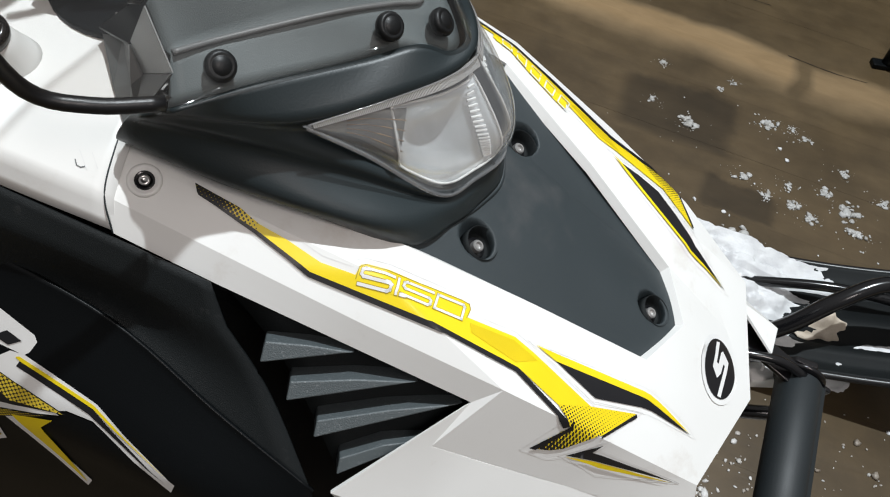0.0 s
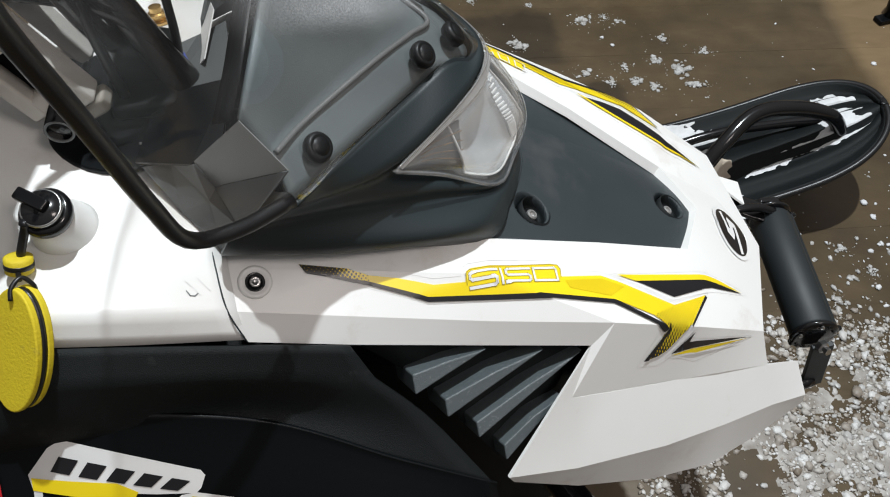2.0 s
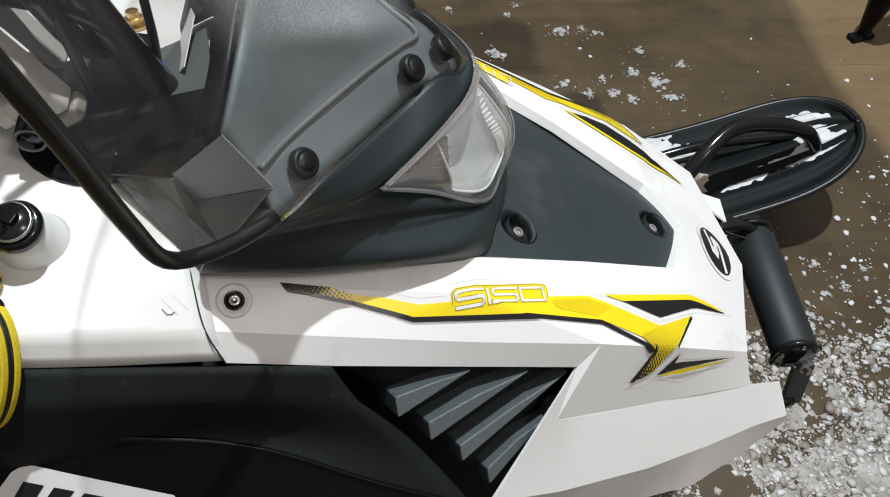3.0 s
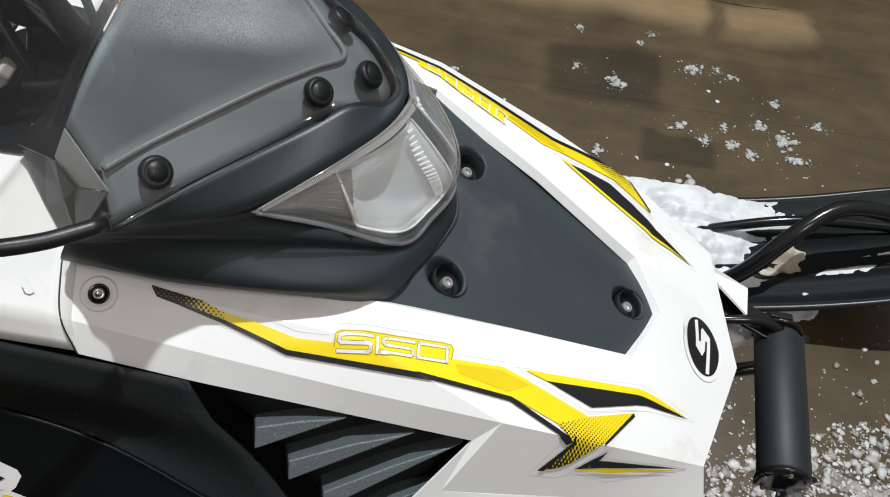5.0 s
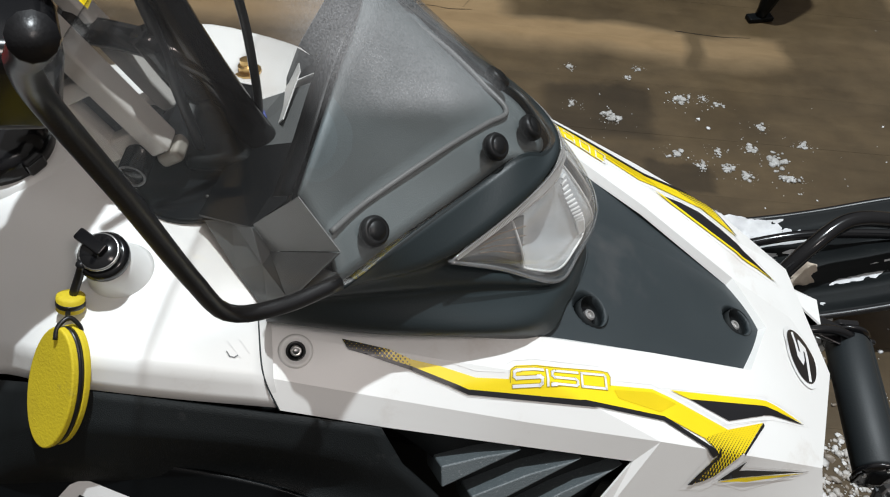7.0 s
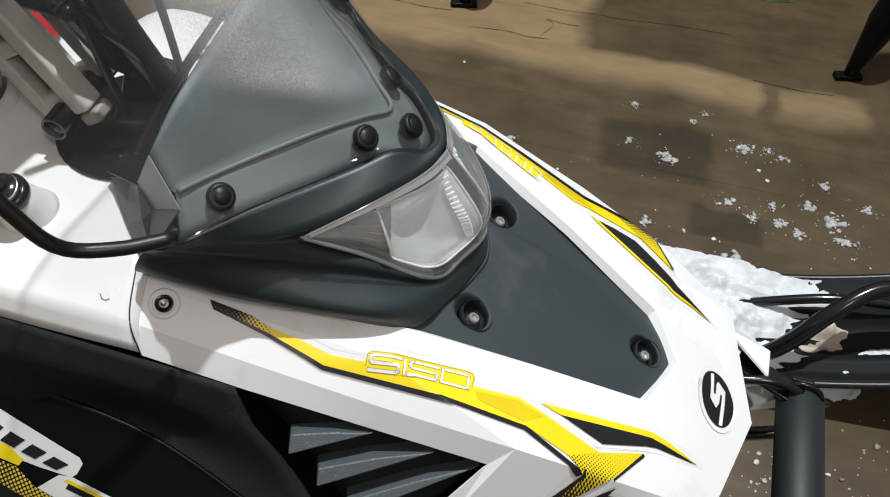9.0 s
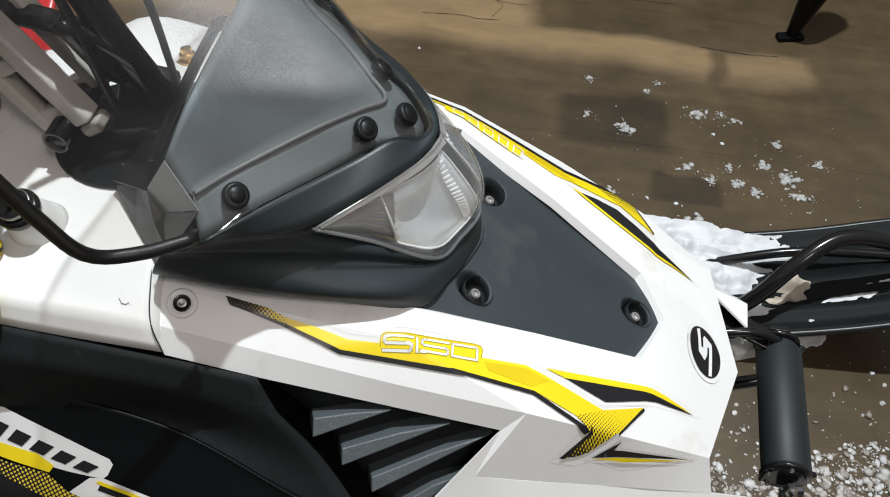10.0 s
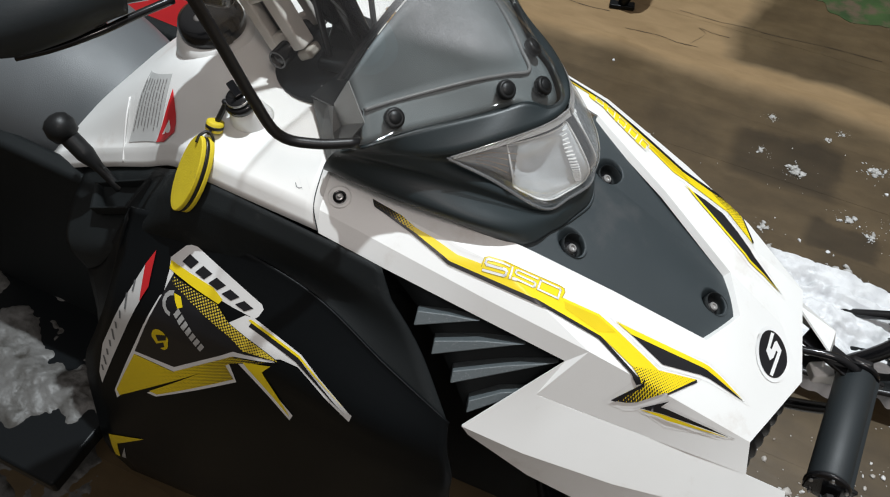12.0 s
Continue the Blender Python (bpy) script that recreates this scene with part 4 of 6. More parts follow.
part("small_emblem_wedge", drape([[(-0.3857, 0.7045), (-0.3767, 0.7035), (-0.3718, 0.6943), (-0.378, 0.691), (-0.3828, 0.6973)]], SIDE_TREE, "y", 0.0016, 0.01), YELLOW, white)
part("badge", drape([badge], SIDE_TREE, "y", 0.0014, 0.01), DEEP, white)
part("badge_gap", drape([[(-0.4085, 0.643), (-0.3926, 0.6496), (-0.3943, 0.6402), (-0.4065, 0.6329)], [(-0.4119, 0.625), (-0.399, 0.6344), (-0.3985, 0.6261), (-0.4114, 0.6167)]], SIDE_TREE, "y", 0.0017, 0.01), INK, white)

# ---- side opening with slats ----
for s in (1, -1):
    back = [[(-0.165, -0.180 * s, 0.778), (-0.120, -0.188 * s, 0.735), (-0.080, -0.205 * s, 0.690), (-0.040, -0.230 * s, 0.645)],
            [(-0.06, -0.160 * s, 0.755), (-0.040, -0.165 * s, 0.72), (-0.02, -0.180 * s, 0.69), (-0.010, -0.200 * s, 0.655)],
            [(0.043, -0.150 * s, 0.722), (0.040, -0.155 * s, 0.705), (0.03, -0.165 * s, 0.69), (0.018, -0.180 * s, 0.672)]]
    duct = part("duct", sheet(loft(back, 10, 8)), BLACK, sled, "black side duct with angled slats", thick=0.002)
    for (b, c, t, m) in [((-0.116, -0.201, 0.751), (-0.114, -0.214, 0.741), (-0.052, -0.179, 0.745), (-0.085, -0.190, 0.750)),
                         ((-0.090, -0.213, 0.728), (-0.088, -0.224, 0.717), (0.000, -0.174, 0.729), (-0.045, -0.192, 0.730)),
                         ((-0.063, -0.222, 0.700), (-0.061, -0.232, 0.690), (0.038, -0.168, 0.712), (-0.015, -0.195, 0.707)),
                         ((-0.038, -0.232, 0.672), (-0.036, -0.242, 0.662), (0.020, -0.194, 0.680), (-0.010, -0.212, 0.680))]:
        top = [Vector((p[0], p[1] * s, p[2])) for p in (b, c, t, m)]
        low = [p + Vector((-0.012, 0.030 * s, -0.024)) for p in top]
        part("slat", mesh_of("slat", top + low, [(0, 1, 2, 3), (7, 6, 5, 4), (0, 4, 5, 1), (1, 5, 6, 2), (2, 6, 7, 3), (3, 7, 4, 0)]), SLAT, duct, bevel=0.0015, smooth=False)

# dark bay under the shells
prof = [(-0.60, 0.62), (-0.40, 0.70), (-0.25, 0.72), (0.05, 0.64), (0.24, 0.575), (0.262, 0.56), (0.22, 0.40), (0.05, 0.28), (-0.6, 0.24)]
n = len(prof)
bay = mesh_of("bay", [(x, -0.15, z) for x, z in prof] + [(x, 0.15, z) for x, z in prof], [tuple(range(n)), tuple(reversed(range(n, 2 * n)))] + [(i, (i + 1) % n, n + (i + 1) % n, n + i) for i in range(n)])
belly = part("belly_pan", bay, BLACK, sled, "black belly pan under the hood", bevel=0.01)
# rubber bellows below the nose lip
for s in (1, -1):
    for i in range(7):
        u = i / 6
        c = (0.262 - 0.024 * u, -s * (0.01 + 0.10 * u), 0.566 - 0.014 * u)
        part("rib", turned([(0.022, -0.009), (0.031, -0.003), (0.031, 0.003), (0.022, 0.009)], aim(c, (-0.2, -s, -0.1)), 16), RUBBER, belly)

# ---- headlight insides ----
CHROME = surface("chrome_reflector", (0.92, 0.945, 0.955), 0.22, metal=0.5, scale=30)
PEARL = surface("clear_moulded_rim", (0.80, 0.79, 0.77), 0.15, scale=30, coat=0.5)
AMBER = surface("amber_plastic", (0.22, 0.13, 0.06), 0.3, scale=30)
SMOKE = surface("smoked_reflector", (0.34, 0.33, 0.31), 0.25, metal=0.5, scale=30)
low = [(-0.140, -0.106, 0.889), (-0.112, -0.080, 0.853), (-0.075, -0.052, 0.826), (-0.050, 0.0, 0.824)]
mid = [(-0.144, -0.104, 0.890), (-0.114, -0.066, 0.872), (-0.084, -0.034, 0.860), (-0.076, 0.0, 0.858)]
top = [(-0.134, -0.109, 0.893), (-0.100, -0.068, 0.897), (-0.076, -0.032, 0.898), (-0.066, 0.0, 0.898)]
part("housing", sheet(loft2([low, mid, top], 24, 10)), SMOKE, headlight_ob, "dark headlight housing", thick=0.002)
for s in (1, -1):
    def side(points):
        return [(x, y * s, z) for x, y, z in points]

    rows, depth = [], Vector((-0.105, -0.030 * s, 0.860))
    for j in range(11):
        line = []
        for i in range(28):
            p = Vector(LENS_ROWS[j + 1][i + 17])
            p = Vector((p.x, p.y * s, p.z))
            d = 0.005 + 0.026 * math.sin(math.pi * j / 10) ** 0.7 * math.sin(math.pi * i / 27) ** 0.7
            line.append(p + (depth - p).normalized() * d)
        rows.append(line)
    bowl = part("reflector", sheet(rows), CHROME, headlight_ob, "chrome reflector bowl", thick=0.0012)
    rim = rows[0][::3] + [r[27] for r in rows[1:-1:3]] + rows[-1][::-3] + [r[0] for r in rows[-2:0:-3]]
    part("bowl_rim", tube(rim, 0.0010, 8, n=80, closed=True), PEARL, bowl)
    # moulded bright strip of short steps down the inner end of the bowl
    for j in range(1, 10):
        for f in (0.0, 0.5):
            a, b = rows[j][23].lerp(rows[j + 1][23], f), rows[j][25].lerp(rows[j + 1][25], f)
            lift = Vector((0.5, -0.2 * s, 0.6)).normalized() * 0.0025
            part("bowl_step", tube([a + lift, b + lift], 0.0011, 6), PEARL, bowl, smooth=False)
    amber = loft([side([(-0.121, -0.111, 0.894), (-0.098, -0.086, 0.896), (-0.072, -0.065, 0.893)]), side([(-0.120, -0.111, 0.892), (-0.096, -0.090, 0.874), (-0.068, -0.078, 0.854)])], 10, 6)
    wing = part("side_lens", sheet(amber), SMOKE, headlight_ob, "smoked turn signal reflector", thick=0.0015)
    for k in range(1, 5):
        part("signal_rib", tube([Vector(amber[k][i]) + Vector((0.0015, -0.001 * s, 0.0005)) for i in (3, 5, 7, 9)], 0.0005, 6), AMBER, wing)
edge = curve(LTOP, 130)
ribs_v, ribs_f = [], []
for s in (1, -1):
    for i in range(3, 128):
        p = Vector((edge[i][0], edge[i][1] * s, edge[i][2]))
        d = Vector((0.35, -0.1 * s, -0.55)).normalized() * (0.003 + 0.006 * i / 128)
        t = (Vector((edge[i + 1][0], edge[i + 1][1] * s, edge[i + 1][2])) - p) * 0.30
        u = Vector((0.5, -0.3 * s, 0.6)).normalized() * 0.0011
        b = len(ribs_v)
        ribs_v += [p - t, p + t, p + t + d, p - t + d, p - t + u, p + t + u, p + t + d + u, p - t + d + u]
        ribs_f += [tuple(b + k for k in f) for f in ((0, 1, 2, 3), (7, 6, 5, 4), (0, 4, 5, 1), (1, 5, 6, 2), (2, 6, 7, 3), (3, 7, 4, 0))]
LENS_RIB = surface("clear_ribs", (0.50, 0.49, 0.475), 0.2, scale=30, coat=0.5)
LENS_LIP = clear("clear_lens_lip", (0.90, 0.89, 0.88), 0.08, 0.16, 0.12)
part("lens_ribs", mesh_of("ribs", ribs_v, ribs_f), LENS_RIB, headlight_ob, "fine ribs along the lens edge", smooth=False)
part("lens_rim", tube([(x + 0.001, y, z + 0.001) for x, y, z in LTOP] + [(x + 0.001, -y, z + 0.001) for x, y, z in reversed(LTOP[:-1])], 0.0008, n=70, sides=8), LENS_LIP, headlight_ob)
lowrim = [(-0.124, -0.117, 0.896), (-0.086, -0.097, 0.868), (-0.035, -0.067, 0.820), (-0.016, -0.037, 0.8175), (-0.003, 0.0, 0.816)]
part("lens_rim", tube(lowrim + flip(reversed(lowrim[:-1])), 0.0016, n=70, sides=8), LENS_LIP, headlight_ob)

# ---- front bumper ----
PADDING = surface("matt_black_padding", (0.0130, 0.0175, 0.0200), 0.55, scale=16, grain=0.15, grain_scale=500)
bumper = part("bumper", turned([(0.012, 0), (0.0235, 0.0005), (0.0250, 0.003), (0.0250, 0.165), (0.0235, 0.1675), (0.012, 0.168)], aim((0.3665, -0.069, 0.536), (0.055, 1, 0)), 28), PADDING, sled, "black padded roller bumper in front of the nose")
part("seam", block((0.010, 0.166, 0.005), pose(0.3925, 0.014, 0.546, 0, 30, -3.1)), PADDING, bumper, bevel=0.0012)
for s, y in ((-1, -0.073), (1, 0.103)):
    cx = 0.3665 + 0.055 * (y + 0.07)
    part("end_plate", turned([(0.0255, -0.0015), (0.0275, 0), (0.0275, 0.0025), (0.0255, 0.004)], aim((cx, y, 0.536), (0.055, 1, 0)), 24), GLOSS, bumper)
    part("end_lug", block((0.009, 0.006, 0.014), pose(cx + 0.027, y - 0.004 * s, 0.538, 0, 20, 0)), GLOSS, bumper, bevel=0.002)
    for k in range(4):
        part("end_bolt", turned([(0.0026, 0), (0.0026, 0.002), (0.0005, 0.0028)], aim((cx + 0.022 * math.cos(k * 1.2 + 0.4), y + 0.003 * s, 0.536 + 0.022 * math.sin(k * 1.2 + 0.4)), (0, s, 0.2)), 6), STEEL, bumper, smooth=False)
    arm = part("arm", prism([(-0.024, -0.018), (0.017, -0.018), (0.017, 0.006), (0.012, 0.018), (-0.012, 0.018), (-0.024, 0.004)], pose(cx, y + 0.006 * s, 0.536, 90, 0, 0) @ Matrix.Translation((0, 0, -0.004)), 0.008), GLOSS, bumper, "black steel bumper arm", bevel=0.002)
    part("arm_plate", block((0.025, 0.007, 0.098), pose(cx + 0.020, y + 0.012 * s, 0.486, 0, -15, 0)), PADDING, arm, "flat black bumper bracket", bevel=0.0015)
    part("arm_bar", tube([(cx + 0.030, y + 0.012 * s, 0.448), (0.33, 0.095 * s, 0.440), (0.23, 0.07 * s, 0.45)], 0.009, 8, n=16), GLOSS, arm)
    part("nut", turned([(0.0075, 0), (0.0075, 0.006), (0.0045, 0.007), (0.0045, 0.014), (0.0005, 0.014)], aim((cx + 0.004, y + 0.012 * s, 0.534), (0.2, s, 0.35)), 6), STEEL, bumper, smooth=False)
part("strut", tube([(0.372, 0.095, 0.556), (0.335, 0.092, 0.570), (0.27, 0.085, 0.56)], 0.0055, 8, n=12), GLOSS, bumper)
part("strut", block((0.070, 0.03, 0.006), pose(0.330, 0.108, 0.556, 0, 8, -20)), GLOSS, bumper, bevel=0.002)

spur = prism([(-0.026, -0.008), (0.018, -0.020), (0.025, -0.006), (0.017, 0.014), (-0.006, 0.008), (-0.026, 0.009)], pose(0.352, 0.102, 0.513, 90, 0, 30), 0.024)
part("nose_spur", spur, WHITE, sled, "white plastic spur under the nose", bevel=0.003)

# ---- skis ----
TAN = surface("sandy_snow", (0.66, 0.58, 0.48), 0.6, second=(0.5, 0.42, 0.33), scale=40, grain=0.8, grain_scale=250)
def ski_line(u):
    """Place, half width and height of the ski's middle line."""
    tip = max(0.0, (u - 0.78) / 0.22)
    w = 0.128 * math.sqrt(max(0.004, 1 - tip ** 3.2)) * (0.75 + 0.25 * min(1, u * 2.5))
    return -0.10 + 1.045 * u, 0.585 + 0.10 * max(0.0, u - 0.55), w, 0.030 + 0.15 * max(0.0, (u - 0.45) / 0.55) ** 1.9


for s in (1, -1):
    rows = []
    for i in range(80):
        u = 1 - (1 - i / 79) ** 2.2
        x, mid, w, z = ski_line(u)
        rows.append([Vector((x, s * mid + w * k, z + 0.030 * abs(k) ** 3 + (0.018 if abs(k) < 0.2 else 0) + (0.012 if 0.45 < abs(k) < 0.62 else 0))) for k in (-1, -0.96, -0.85, -0.65, -0.6, -0.47, -0.42, -0.22, -0.18, 0, 0.18, 0.22, 0.42, 0.47, 0.6, 0.65, 0.85, 0.96, 1)])
    ski = part("ski", sheet(rows), BLACK, sled, "black ribbed plastic ski dusted with snow", thick=0.008)
    part("ski_rim", tube([r[0] for r in rows] + [r[-1] for r in reversed(rows)], 0.007, 8), RUBBER, ski)
    loop = [(0.46, s * 0.495, 0.06), (0.52, s * 0.510, 0.130), (0.575, s * 0.545, 0.195), (0.645, s * 0.590, 0.232), (0.73, s * 0.600, 0.235), (0.82, s * 0.605, 0.205), (0.87, s * 0.610, 0.15)]
    part("ski_handle", tube(loop, 0.0155, 14, n=44), GLOSS, ski, "black tubular ski loop")
    part("ski_handle", tube([(0.45, s * 0.63, 0.07), (0.60, s * 0.645, 0.12), (0.74, s * 0.65, 0.14), (0.88, s * 0.64, 0.16)], 0.010, 10, n=30), GLOSS, ski)
    part("spindle", tube([(0.28, s * 0.56, 0.09), (0.20, s * 0.46, 0.30), (0.14, s * 0.30, 0.40), (0.05, s * 0.14, 0.42)], 0.018, 10, n=20), GLOSS, sled, "black steel ski leg")
    cover, under = [], []
    for i in range(170):
        u = 0.30 + 0.695 * i / 169
        x, mid, w, z = ski_line(u)
        line = []
        for j in range(70):
            k = 0.93 * (j / 34.5 - 1)
            y, side = s * mid + w * k, k * s
            heap = max(-0.40, 0.95 - 11.0 * max(0.0, u - 0.51 - 0.13 * max(0.0, min(1.0, side * 2 + 0.3))))
            heap += 1.6 * math.exp(-((u - 0.925) / 0.062) ** 2 - ((side - 0.25) / 0.60) ** 2)
            heap += 1.05 * math.exp(-((u - 0.78) / 0.12) ** 2 - ((side + 0.32 - 1.2 * (u - 0.78)) / 0.13) ** 2)
            heap += 0.85 * math.exp(-((u - 0.61) / 0.05) ** 2 - ((side + 0.50) / 0.30) ** 2) + 0.7 * math.exp(-((u - 0.70) / 0.04) ** 2 - ((side + 0.78) / 0.2) ** 2)
            h = heap + 0.70 * noise.fractal(Vector((x * 13, y * 19, 3 * s)), 0.8, 2.1, 5)
            base = z + 0.030 * abs(k) ** 3 + (0.018 if abs(k) < 0.2 else 0) + (0.012 if 0.45 < abs(k) < 0.62 else 0)
            lift = (0.004 + (0.008 + 0.045 * max(0.0, min(1.0, (0.64 - u) / 0.12))) * min(1.0, h) + 0.002 * noise.noise(Vector((x * 90, y * 90, 1)))) if h > 0 else 0.02 * h - 0.002
            line.append(Vector((x, y, base + lift)))
            under.append(base)
        cover.append(line)
    bm = bmesh.new()
    bm.from_mesh(sheet(cover))
    bmesh.ops.delete(bm, geom=[q for q in bm.faces if all(c.co.z < under[c.index] for c in q.verts)], context="FACES")
    part("ski_snow", bm, SNOW, ski, "patches of snow on the ski")
    if s > 0:
        pile = bmesh.new()
        for c in bmesh.ops.create_icosphere(pile, subdivisions=4, radius=1.0)["verts"]:
            n = c.co.normalized()
            j = 1 + 0.28 * noise.noise(n * 1.7) + 0.16 * noise.noise(n * 4) + 0.06 * noise.noise(n * 11)
            flat = math.hypot(n.x, n.y)
            c.co = Vector((0.612 + 0.062 * n.x * j, 0.590 + 0.036 * n.y * j, 0.060 + 0.052 * max(0.0, n.z) * (1.15 - flat) * j))
        part("snow_lump", pile, TAN, ski, "small sandy lump of snow on the ski")

# ---- console fittings ----
sw = aim((-0.360, -0.118, 0.850), (-0.06, -0.30, 0.95))
switch = part("kill_switch", turned([(0.026, -0.004), (0.0225, 0.008), (0.0185, 0.022), (0.0170, 0.031), (0.0160, 0.032)], sw, 28), WHITE, console_ob, "black engine stop switch on a white boss")
part("collar", turned([(0.0170, 0.0315), (0.0178, 0.034), (0.0178, 0.038), (0.0155, 0.041), (0.0140, 0.041)], sw, 28), GLOSS, switch)
part("cap", turned([(0.0138, 0.036), (0.0138, 0.044), (0.0125, 0.0465), (0.0005, 0.0465)], sw, 24), GLOSS, switch)
part("clip", block((0.024, 0.009, 0.007), sw @ pose(-0.006, 0.004, 0.048, 0, 0, 160)), GLOSS, switch, bevel=0.0015)
part("clip_ring", tube([sw @ Vector((0.0130 * math.cos(a), 0.0130 * math.sin(a), 0.0445)) for a in np.linspace(0, 6.28, 20, endpoint=False)], 0.0012, 8, closed=True), STEEL, switch)
cord = [sw @ Vector((-0.008, -0.012, 0.046)), Vector((-0.374, -0.140, 0.884)), Vector((-0.381, -0.150, 0.866)), Vector((-0.382, -0.160, 0.862)), Vector((-0.378, -0.170, 0.866))]
tether = part("tether", tube(cord, lambda u: 0.0032 if u < 0.5 else 0.0018, 8, n=24), RUBBER, switch, "black cord with a yellow foam float")
part("bead", turned([(0.0075, -0.006), (0.0095, -0.005), (0.0095, 0.005), (0.0075, 0.006)], aim((-0.383, -0.153, 0.861), (0.10, 0.42, 0.9)), 18), FOAM, tether)
part("bead_band", turned([(0.0097, -0.0018), (0.0099, -0.0015), (0.0099, 0.0015), (0.0097, 0.0018)], aim((-0.383, -0.153, 0.861), (0.10, 0.42, 0.9)), 18), RUBBER, tether)
fa = Vector((-0.015, -0.053, -0.070))
fa.normalize()
fb = Vector((-0.85, 0.30, -0.42))
fb = (fb - fa * fb.dot(fa)).normalized()
fn = fa.cross(fb)
if fn.y > 0:
    fn = -fn
fm = Matrix(((fa.x, fb.x, fn.x, -0.382), (fa.y, fb.y, fn.y, -0.203), (fa.z, fb.z, fn.z, 0.833), (0, 0, 0, 1)))
oval = [(0.0440 * math.cos(a), 0.0225 * math.sin(a)) for a in np.linspace(0, 2 * math.pi, 40, endpoint=False)]
part("float", prism(oval, fm @ Matrix.Translation((0, 0, 0.0075)), 0.0055), FOAM, tether, "yellow oval foam float, slightly soiled", bevel=0.0015)
part("float_core", prism([(x * 0.985, y * 0.98) for x, y in oval], fm @ Matrix.Translation((0, 0, 0.0018)), 0.0036), RUBBER, tether)
part("float", prism(oval, fm @ Matrix.Translation((0, 0, -0.002)), 0.0055), FOAM, tether, bevel=0.0015)
part("cord_loop", tube([fm @ Vector(p) for p in ((-0.036, 0.0, 0.009), (-0.044, 0.002, 0.007), (-0.050, 0.001, 0.0), (-0.044, -0.004, -0.006), (-0.036, -0.002, -0.008))], 0.0016, 8, n=20), RUBBER, tether)

# seam between console and hood, and small marks in the white plastic
for s in (1, -1):
    part("seam_gap", tube([(-0.2620, -0.119 * s, 0.8480), (-0.2560, -0.150 * s, 0.8398), (-0.2488, -0.178 * s, 0.8258), (-0.2368, -0.193 * s, 0.8045)], 0.0006, 8, n=24), SHELL, hood_ob)
part("scuff", drape(strokes([[(-0.2755, -0.1680), (-0.2730, -0.1708), (-0.2700, -0.1708), (-0.2680, -0.1690)]], lambda u, v: (u, v), 0.0008), WALL_TREE, "z", 0.0004, 0.004), GREY, console_ob)
part("scuff", drape(strokes([[(-0.2660, -0.1700), (-0.2760, -0.1610)], [(-0.2600, -0.1660), (-0.2680, -0.1585)]], lambda u, v: (u, v), 0.0007), WALL_TREE, "z", 0.0004, 0.004), PAPER, console_ob)

part("plate_seam", tube([(-0.5625, -0.0985, 0.7905), (-0.5565, -0.1180, 0.7755), (-0.5520, -0.1365, 0.7525), (-0.5470, -0.1530, 0.7335)], 0.0012, 8, n=20), WHITE, console_ob, "raised edge of the white side plate")

# fuel cap on its white neck
neck = aim((-0.468, -0.028, 0.868), (-0.05, -0.12, 0.99))
filler = part("filler_neck", turned([(0.052, -0.014), (0.047, 0.002), (0.043, 0.012), (0.040, 0.013)], neck, 32), WHITE, console_ob)
cap = turned([(0.0375, 0.008), (0.0390, 0.013), (0.0390, 0.024), (0.0365, 0.031), (0.029, 0.0355), (0.016, 0.038), (0.0005, 0.0388)], neck, 36)
part("fuel_cap", cap, GLOSS, filler, "glossy black domed fuel cap")
part("cap_tab", block((0.010, 0.016, 0.014), neck @ pose(0.0385, -0.006, 0.021, 0, 0, -9)), GLOSS, filler, bevel=0.003)
part("cap_lock", turned([(0.0085, 0.034), (0.0085, 0.0395), (0.0060, 0.0402), (0.0005, 0.0402)], neck @ Matrix.Translation((0.004, -0.012, -0.002)), 18), STEEL, filler)

# brass fitting with washer
fit = aim((-0.314, 0.116, 0.853), (-0.1, 0.15, 1))
brass = part("brass_fitting", turned([(0.0125, 0), (0.0125, 0.002), (0.008, 0.002), (0.008, 0.007), (0.0055, 0.008), (0.0055, 0.013), (0.0005, 0.0135)], fit, 14), BRASS, console_ob, "brass vent fitting", smooth=False)

# warning label
LABEL = [Vector((-0.537, 0.8235)), Vector((-0.4895, 0.8467)), Vector((-0.4835, 0.789)), Vector((-0.543, 0.7555))]


def on_label(u, v):
    p = LABEL[3].lerp(LABEL[2], u).lerp(LABEL[0].lerp(LABEL[1], u), v)
    return p.x, p.y


part("warning_label", drape([[on_label(u, v) for u, v in ((0, 0), (1, 0), (1, 1), (0, 1))]], WALL_TREE, "y", 0.0008, 0.008), surface("silver_label", (0.66, 0.67, 0.66), 0.25, metal=0.1), console_ob, "grey warning label with a red corner and unreadable lines")
label = bpy.data.objects["warning_label"]
part("label_corner", drape([[(-0.4795, 0.839), (-0.451, 0.8175), (-0.465, 0.802), (-0.4835, 0.789)]], WALL_TREE, "y", 0.0014, 0.008), RED, label)
part("label_mark", drape([[(-0.470, 0.8165), (-0.459, 0.8125), (-0.475, 0.8005)]], WALL_TREE, "y", 0.0019, 0.008), PAPER, label)
lines = []
for i in range(8):
    u = 0.06 + 0.115 * i
    v, step = 0.16 + 0.05 * (i % 3), 0.0
    while v < 0.93:
        w = min(0.94, v + 0.05 + 0.06 * ((i * 5 + int(step)) % 3))
        lines.append([on_label(u, v), on_label(u + 0.028, v), on_label(u + 0.028, w), on_label(u, w)])
        v, step = w + 0.022, step + 1
part("label_print", drape(lines, WALL_TREE, "y", 0.0014, 0.02), surface("grey_print", (0.26, 0.25, 0.245), 0.4), label)

